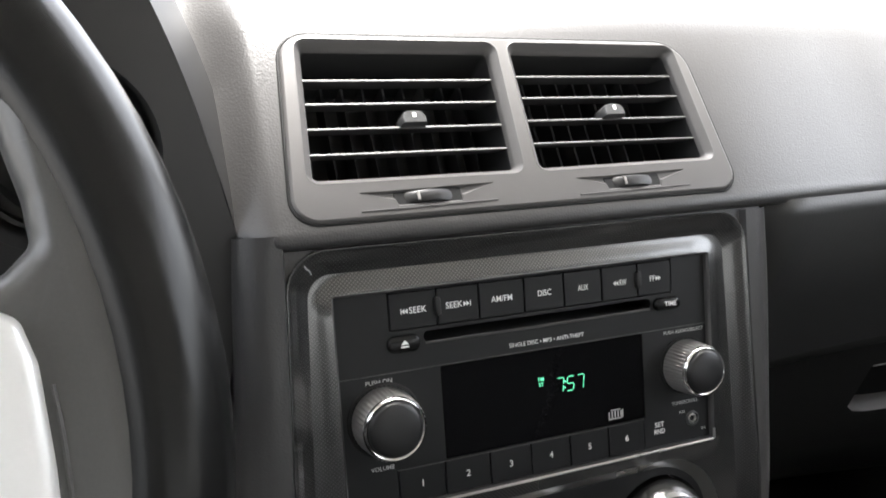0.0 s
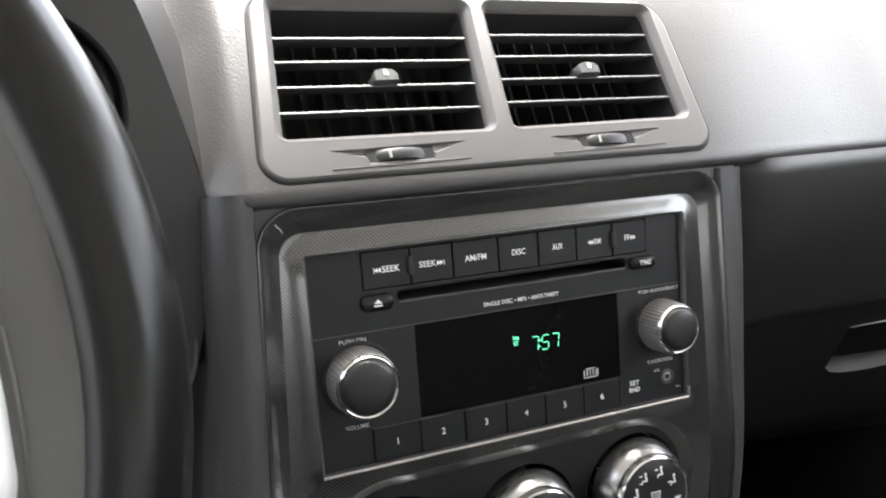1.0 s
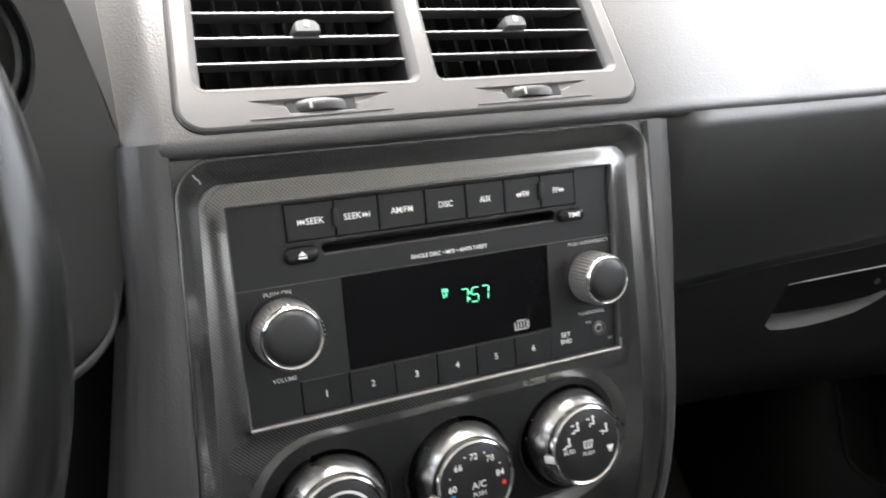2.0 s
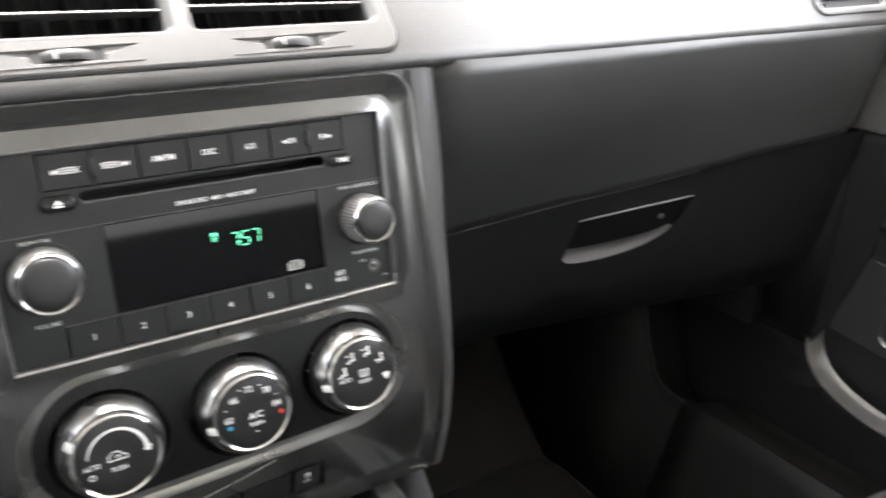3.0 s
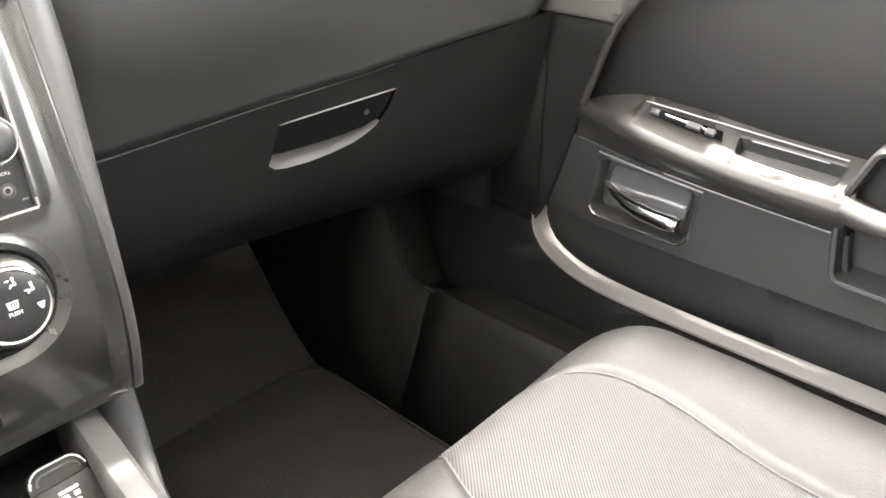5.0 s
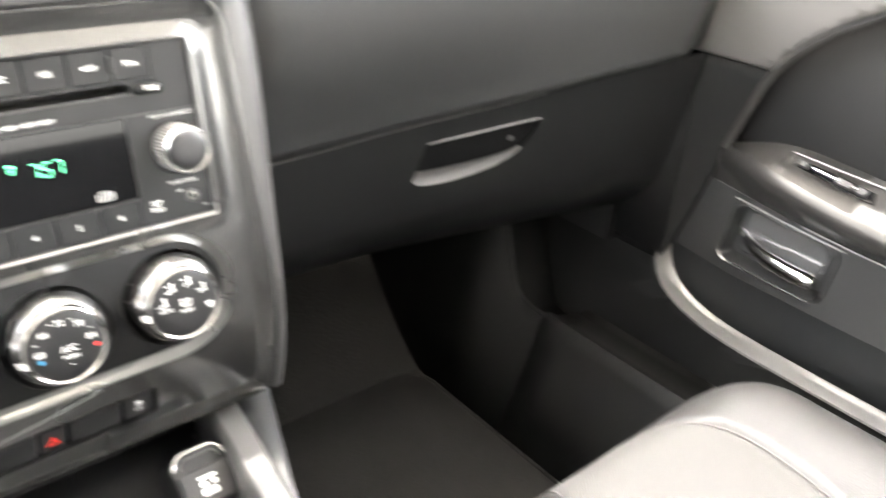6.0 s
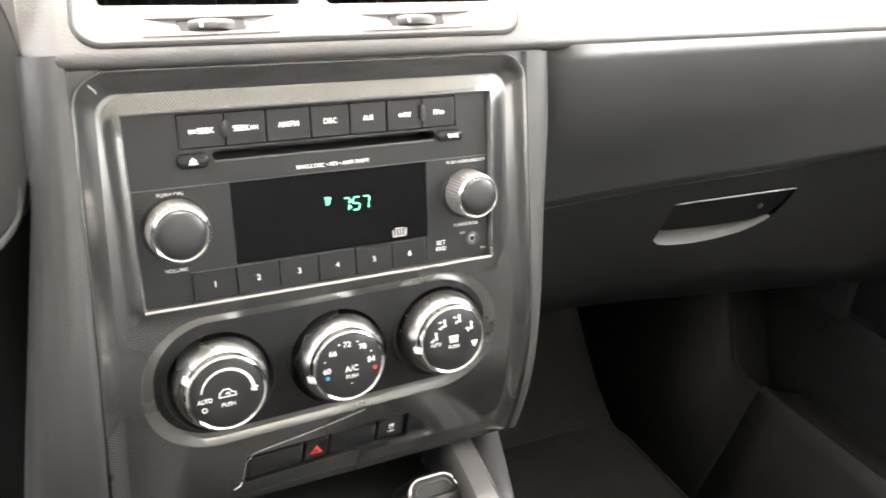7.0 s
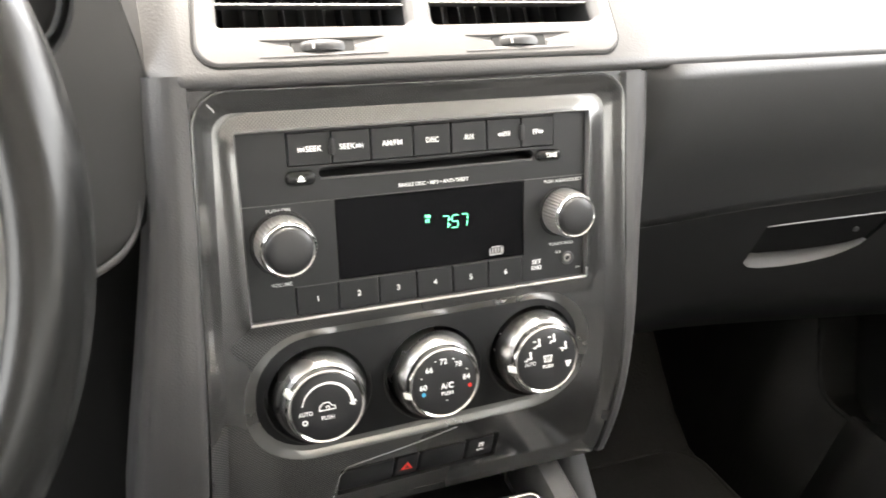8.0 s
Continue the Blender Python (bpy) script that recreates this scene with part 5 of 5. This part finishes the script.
part("edge_strip", loft(strip_rings, cap0=True), STRIPGREY, door, "pale grey pocket edge", 50)
low = [(p.y, p.z - 0.005) for p in STRIP]
part("lower_panel", side_sheet(low + [(-0.95, 0.08), (0.30, 0.08), (0.30, 0.36)], [], lambda y, z: 0.722 + 0.02 * max(0, 0.2 - z), steps(0.1, 0.3, 6), steps(-0.9, 0, 12)), KICK, door, "dark moulded lower panel", 50, 0.006)
# grab handle
GRAB = rounded([(-0.322, 0.4400), (-0.345, 0.4990), (-0.54, 0.505), (-0.54, 0.352), (-0.333, 0.3600)], [0.008, 0.012, 0.012, 0.012, 0.012], 5)
part("grab_frame", loft([[(x, y, z) for y, z in grown(GRAB, g)] for x, g in ((0.755, 0.004), (0.716, 0.004), (0.711, 0.001), (0.712, -0.003), (0.75, -0.006))], cap1=True), PANEL, door, "dark moulded grab handle frame", 40)
part("grab_bar", tube([(0.712, -0.332, 0.438), (0.702, -0.36, 0.436), (0.700, -0.44, 0.432), (0.704, -0.53, 0.430)], 0.016, 14, 0.8), DOORSOFT, door, "padded grab bar", 60)


def arm_top(y, w, lift=0.0):
    """A place on the armrest's top: w from the nose (0) to the insert (1)."""
    nx, nz, low, k = spline(-y, [(-a, *b) for a, *b in ARM])
    a, b = Vector((nx + 0.006, y, nz + 0.0042)), Vector((0.755, y, nz + 0.032 * k + 0.002))
    return a + (b - a) * w + Vector((-0.4, 0, 0.9)) * lift


SW = rounded([(-0.105, 0.60), (-0.190, 0.62), (-0.196, 0.36), (-0.107, 0.40)], [0.01, 0.01, 0.01, 0.01], 3)
switch = part("switch_plate", loft([[arm_top(y, w, h) for y, w in SW] for h in (-0.002, 0.0010)]), GLASS, arm, "glossy black window switch plate", 30)
for y0, y1 in ((-0.108, -0.118), (-0.152, -0.168), (-0.174, -0.184)):
    part("rocker", loft([[arm_top(y, w, h) for y, w in ((y0, 0.42), (y1, 0.42), (y1, 0.55), (y0, 0.55))] for h in (0.0008, 0.0040)]), SLAT, switch, "grey rocker", 30)
part("switch_line", tube([arm_top(-0.125, 0.52, 0.0016), arm_top(-0.185, 0.52, 0.0016)], 0.0008, 6), CHROME, switch, "thin chrome line")
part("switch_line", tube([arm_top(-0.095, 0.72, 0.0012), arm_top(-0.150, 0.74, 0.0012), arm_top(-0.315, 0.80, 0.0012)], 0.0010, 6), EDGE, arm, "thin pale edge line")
BIN = rounded([(-0.206, 0.034), (-0.318, 0.036), (-0.314, 0.011), (-0.212, 0.013)], 0.004, 4)


def arm_cap(y, s, lift=0.0):
    """A place on the armrest's top, s metres in from its nose."""
    return arm_top(y, s / 0.05, lift)


cap_rim = [(y, 0.0) for y in ARM_YS] + [(y, 0.05) for y in reversed(ARM_YS)]
part("arm_top", filled(cap_rim, [BIN], arm_cap, (), [y for y in ARM_YS[1:-1]]), ARMSOFT, arm, "flat padded top of the armrest", 50)
part("bin", loft([[arm_cap(y, s, h) for y, s in grown(BIN, g)] for h, g in ((0.0003, 0.0006), (0.0006, 0.0), (-0.0006, -0.0012), (-0.014, -0.0035))]), PANEL, arm, "deep dark tray", 30)
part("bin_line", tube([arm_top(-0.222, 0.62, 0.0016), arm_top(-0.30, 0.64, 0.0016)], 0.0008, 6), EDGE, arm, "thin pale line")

# ---- sill and footwell ----
sill = thing("door_sill", "dark plastic door sill trim along the floor", "sill trim", (0.67, -0.3, 0.02))
part("sill_plate", sheet(range(9), steps(-0.95, 0.122, 24), lambda u, y: [(0.552, y, 0.02), (0.592, y, 0.118), (0.614, y, 0.183), (0.619, y, 0.195), (0.626, y, 0.2005), (0.634, y, 0.1985), (0.650, y, 0.188), (0.700, y, 0.170), (0.75, y, 0.165)][u]), SILL, sill, "dark moulded sill plate", 50, 0.003)
kick = thing("kick_panel", "dark footwell side trim beside the door sill", "trim panel", (0.66, 0.25, 0.02))


def kick_place(u, w):
    y = 0.118 + 0.48 * w
    top = 0.196 + 0.012 * ease(y, 0.14, 0.19) + 0.25 * ease(y, 0.165, 0.26)
    x = 0.612
    pts = [(x - 0.060, 0.02), (x - 0.020, top * 0.6), (x + 0.002, top - 0.013), (x + 0.010, top - 0.003), (x + 0.016, top), (x + 0.030, top - 0.030), (x + 0.09, top - 0.040)]
    return (pts[u][0], y, pts[u][1])


part("side_trim", sheet(range(7), steps(0, 1, 48), kick_place), KICK, kick, "dark moulded footwell trim", 50, 0.003)
part("edge_cap", tube([(Vector(kick_place(4, w)) + Vector((-0.004, 0, 0.001))) for w in steps(0, 0.30, 20)], 0.003, 8), KICK, kick, "rounded trim edge")
floor_mat = thing("floor_mat", "dark carpet floor mat in the passenger footwell", "floor mat", (0.40, 0.0, 0.025))
MATO = rounded([(0.20, 0.30), (0.545, 0.30), (0.545, -0.30), (0.22, -0.30)], 0.05, 6)
bm = bmesh.new()
loft([[(x, y, 0.026) for x, y in MATO], [(x, y, 0.034) for x, y in MATO], [(x, y, 0.038) for x, y in grown(MATO, -0.006)]], bm=bm)
part("mat_top", bm, MAT, floor_mat, "brownish dark carpet pile", 50)
part("mat_binding", tube([(x, y, 0.036) for x, y in MATO] + [(MATO[0][0], MATO[0][1], 0.036)], 0.003, 8), CARPET, floor_mat, "black bound edge")

# ---- passenger seat ----
seat = thing("passenger_seat", "light grey passenger seat cushion, woven centre and smooth bolsters", "seat", (0.385, -0.42, 0.03))
SX, SW2 = 0.388, 0.262


def seam_x(y):
    return spline(-y, [(0.10, 0.445), (0.17, 0.452), (0.205, 0.474), (0.245, 0.490), (0.305, 0.488), (0.36, 0.477), (0.40, 0.471), (0.70, 0.465)])[0]


def seat_z(x, y):
    e = min(1.0, abs(x - SX) / SW2)
    side = (1 - e**7) ** 0.45
    front = max(0.0, min(1.0, (-0.128 - y) / 0.10))
    nose = (1 - (1 - front) ** 2.4) ** 0.5
    z = 0.13 + 0.185 * side * nose
    z += 0.013 * math.exp(-(((e - 0.72) / 0.24) ** 2)) * nose - 0.05 * max(0, -0.30 - y) * 0.5
    for xs in (seam_x(y), 2 * SX - seam_x(y)):
        z -= 0.0045 * math.exp(-(((x - xs) / 0.0045) ** 2)) * nose
    return z


def seat_place(x, y):
    corner = 0.05 * (max(0, abs(x - SX) - 0.10) / 0.157) ** 2.2
    yy = y - corner + 0.008
    bulge = 0.0009 * noise.noise((x * 14, y * 14, 0.3)) - 0.0022 * math.exp(-(((x - 0.452 - 0.25 * (y + 0.345)) / 0.004) ** 2)) * math.exp(-(((y + 0.345) / 0.022) ** 2)) - 0.0018 * math.exp(-(((x - 0.441 - 0.2 * (y + 0.35)) / 0.004) ** 2)) * math.exp(-(((y + 0.35) / 0.018) ** 2))
    return Vector((x, yy, seat_z(x, y) + bulge))


ys = [-0.128 - 0.012 * (i / 10) ** 2 for i in range(11)] + steps(-0.142, -0.30, 26) + steps(-0.31, -0.75, 20)


def strip(x_lo, x_hi, n):
    return sheet(range(n + 1), ys, lambda i, y: seat_place(x_lo(y) + (x_hi(y) - x_lo(y)) * i / n, y))


part("cushion_centre", strip(lambda y: 2 * SX - seam_x(y), seam_x, 46), CLOTH, seat, "light grey ribbed woven cloth", 80)
part("bolster", strip(seam_x, lambda y: SX + SW2, 40), HIDE, seat, "smooth light grey leather bolster", 80)
part("bolster", strip(lambda y: SX - SW2, lambda y: 2 * SX - seam_x(y), 40), HIDE, seat, "smooth light grey leather bolster", 80)
for sgn in (0, 1):
    pts = []
    for y in ys[4:]:
        x = seam_x(y) if sgn == 0 else 2 * SX - seam_x(y)
        pts.append(seat_place(x, y) + Vector((0, 0, 0.0012)))
    part("seam", tube(pts, 0.0011, 6), STITCH, seat, "grey stitched seam")
part("front_skirt", sheet(steps(SX - SW2, SX + SW2, 24), steps(0.05, 0.135, 4), lambda x, z: (x, seat_place(x, -0.128).y + 0.001 - 0.02 * (0.135 - z), z)), HIDE, seat, "light grey front skirt", 60)
part("side_skirt", sheet(steps(-0.20, -0.75, 12), steps(0.05, 0.135, 4), lambda y, z: (SX + SW2 - 0.001, y, z)), HIDE, seat, "light grey side skirt", 60)
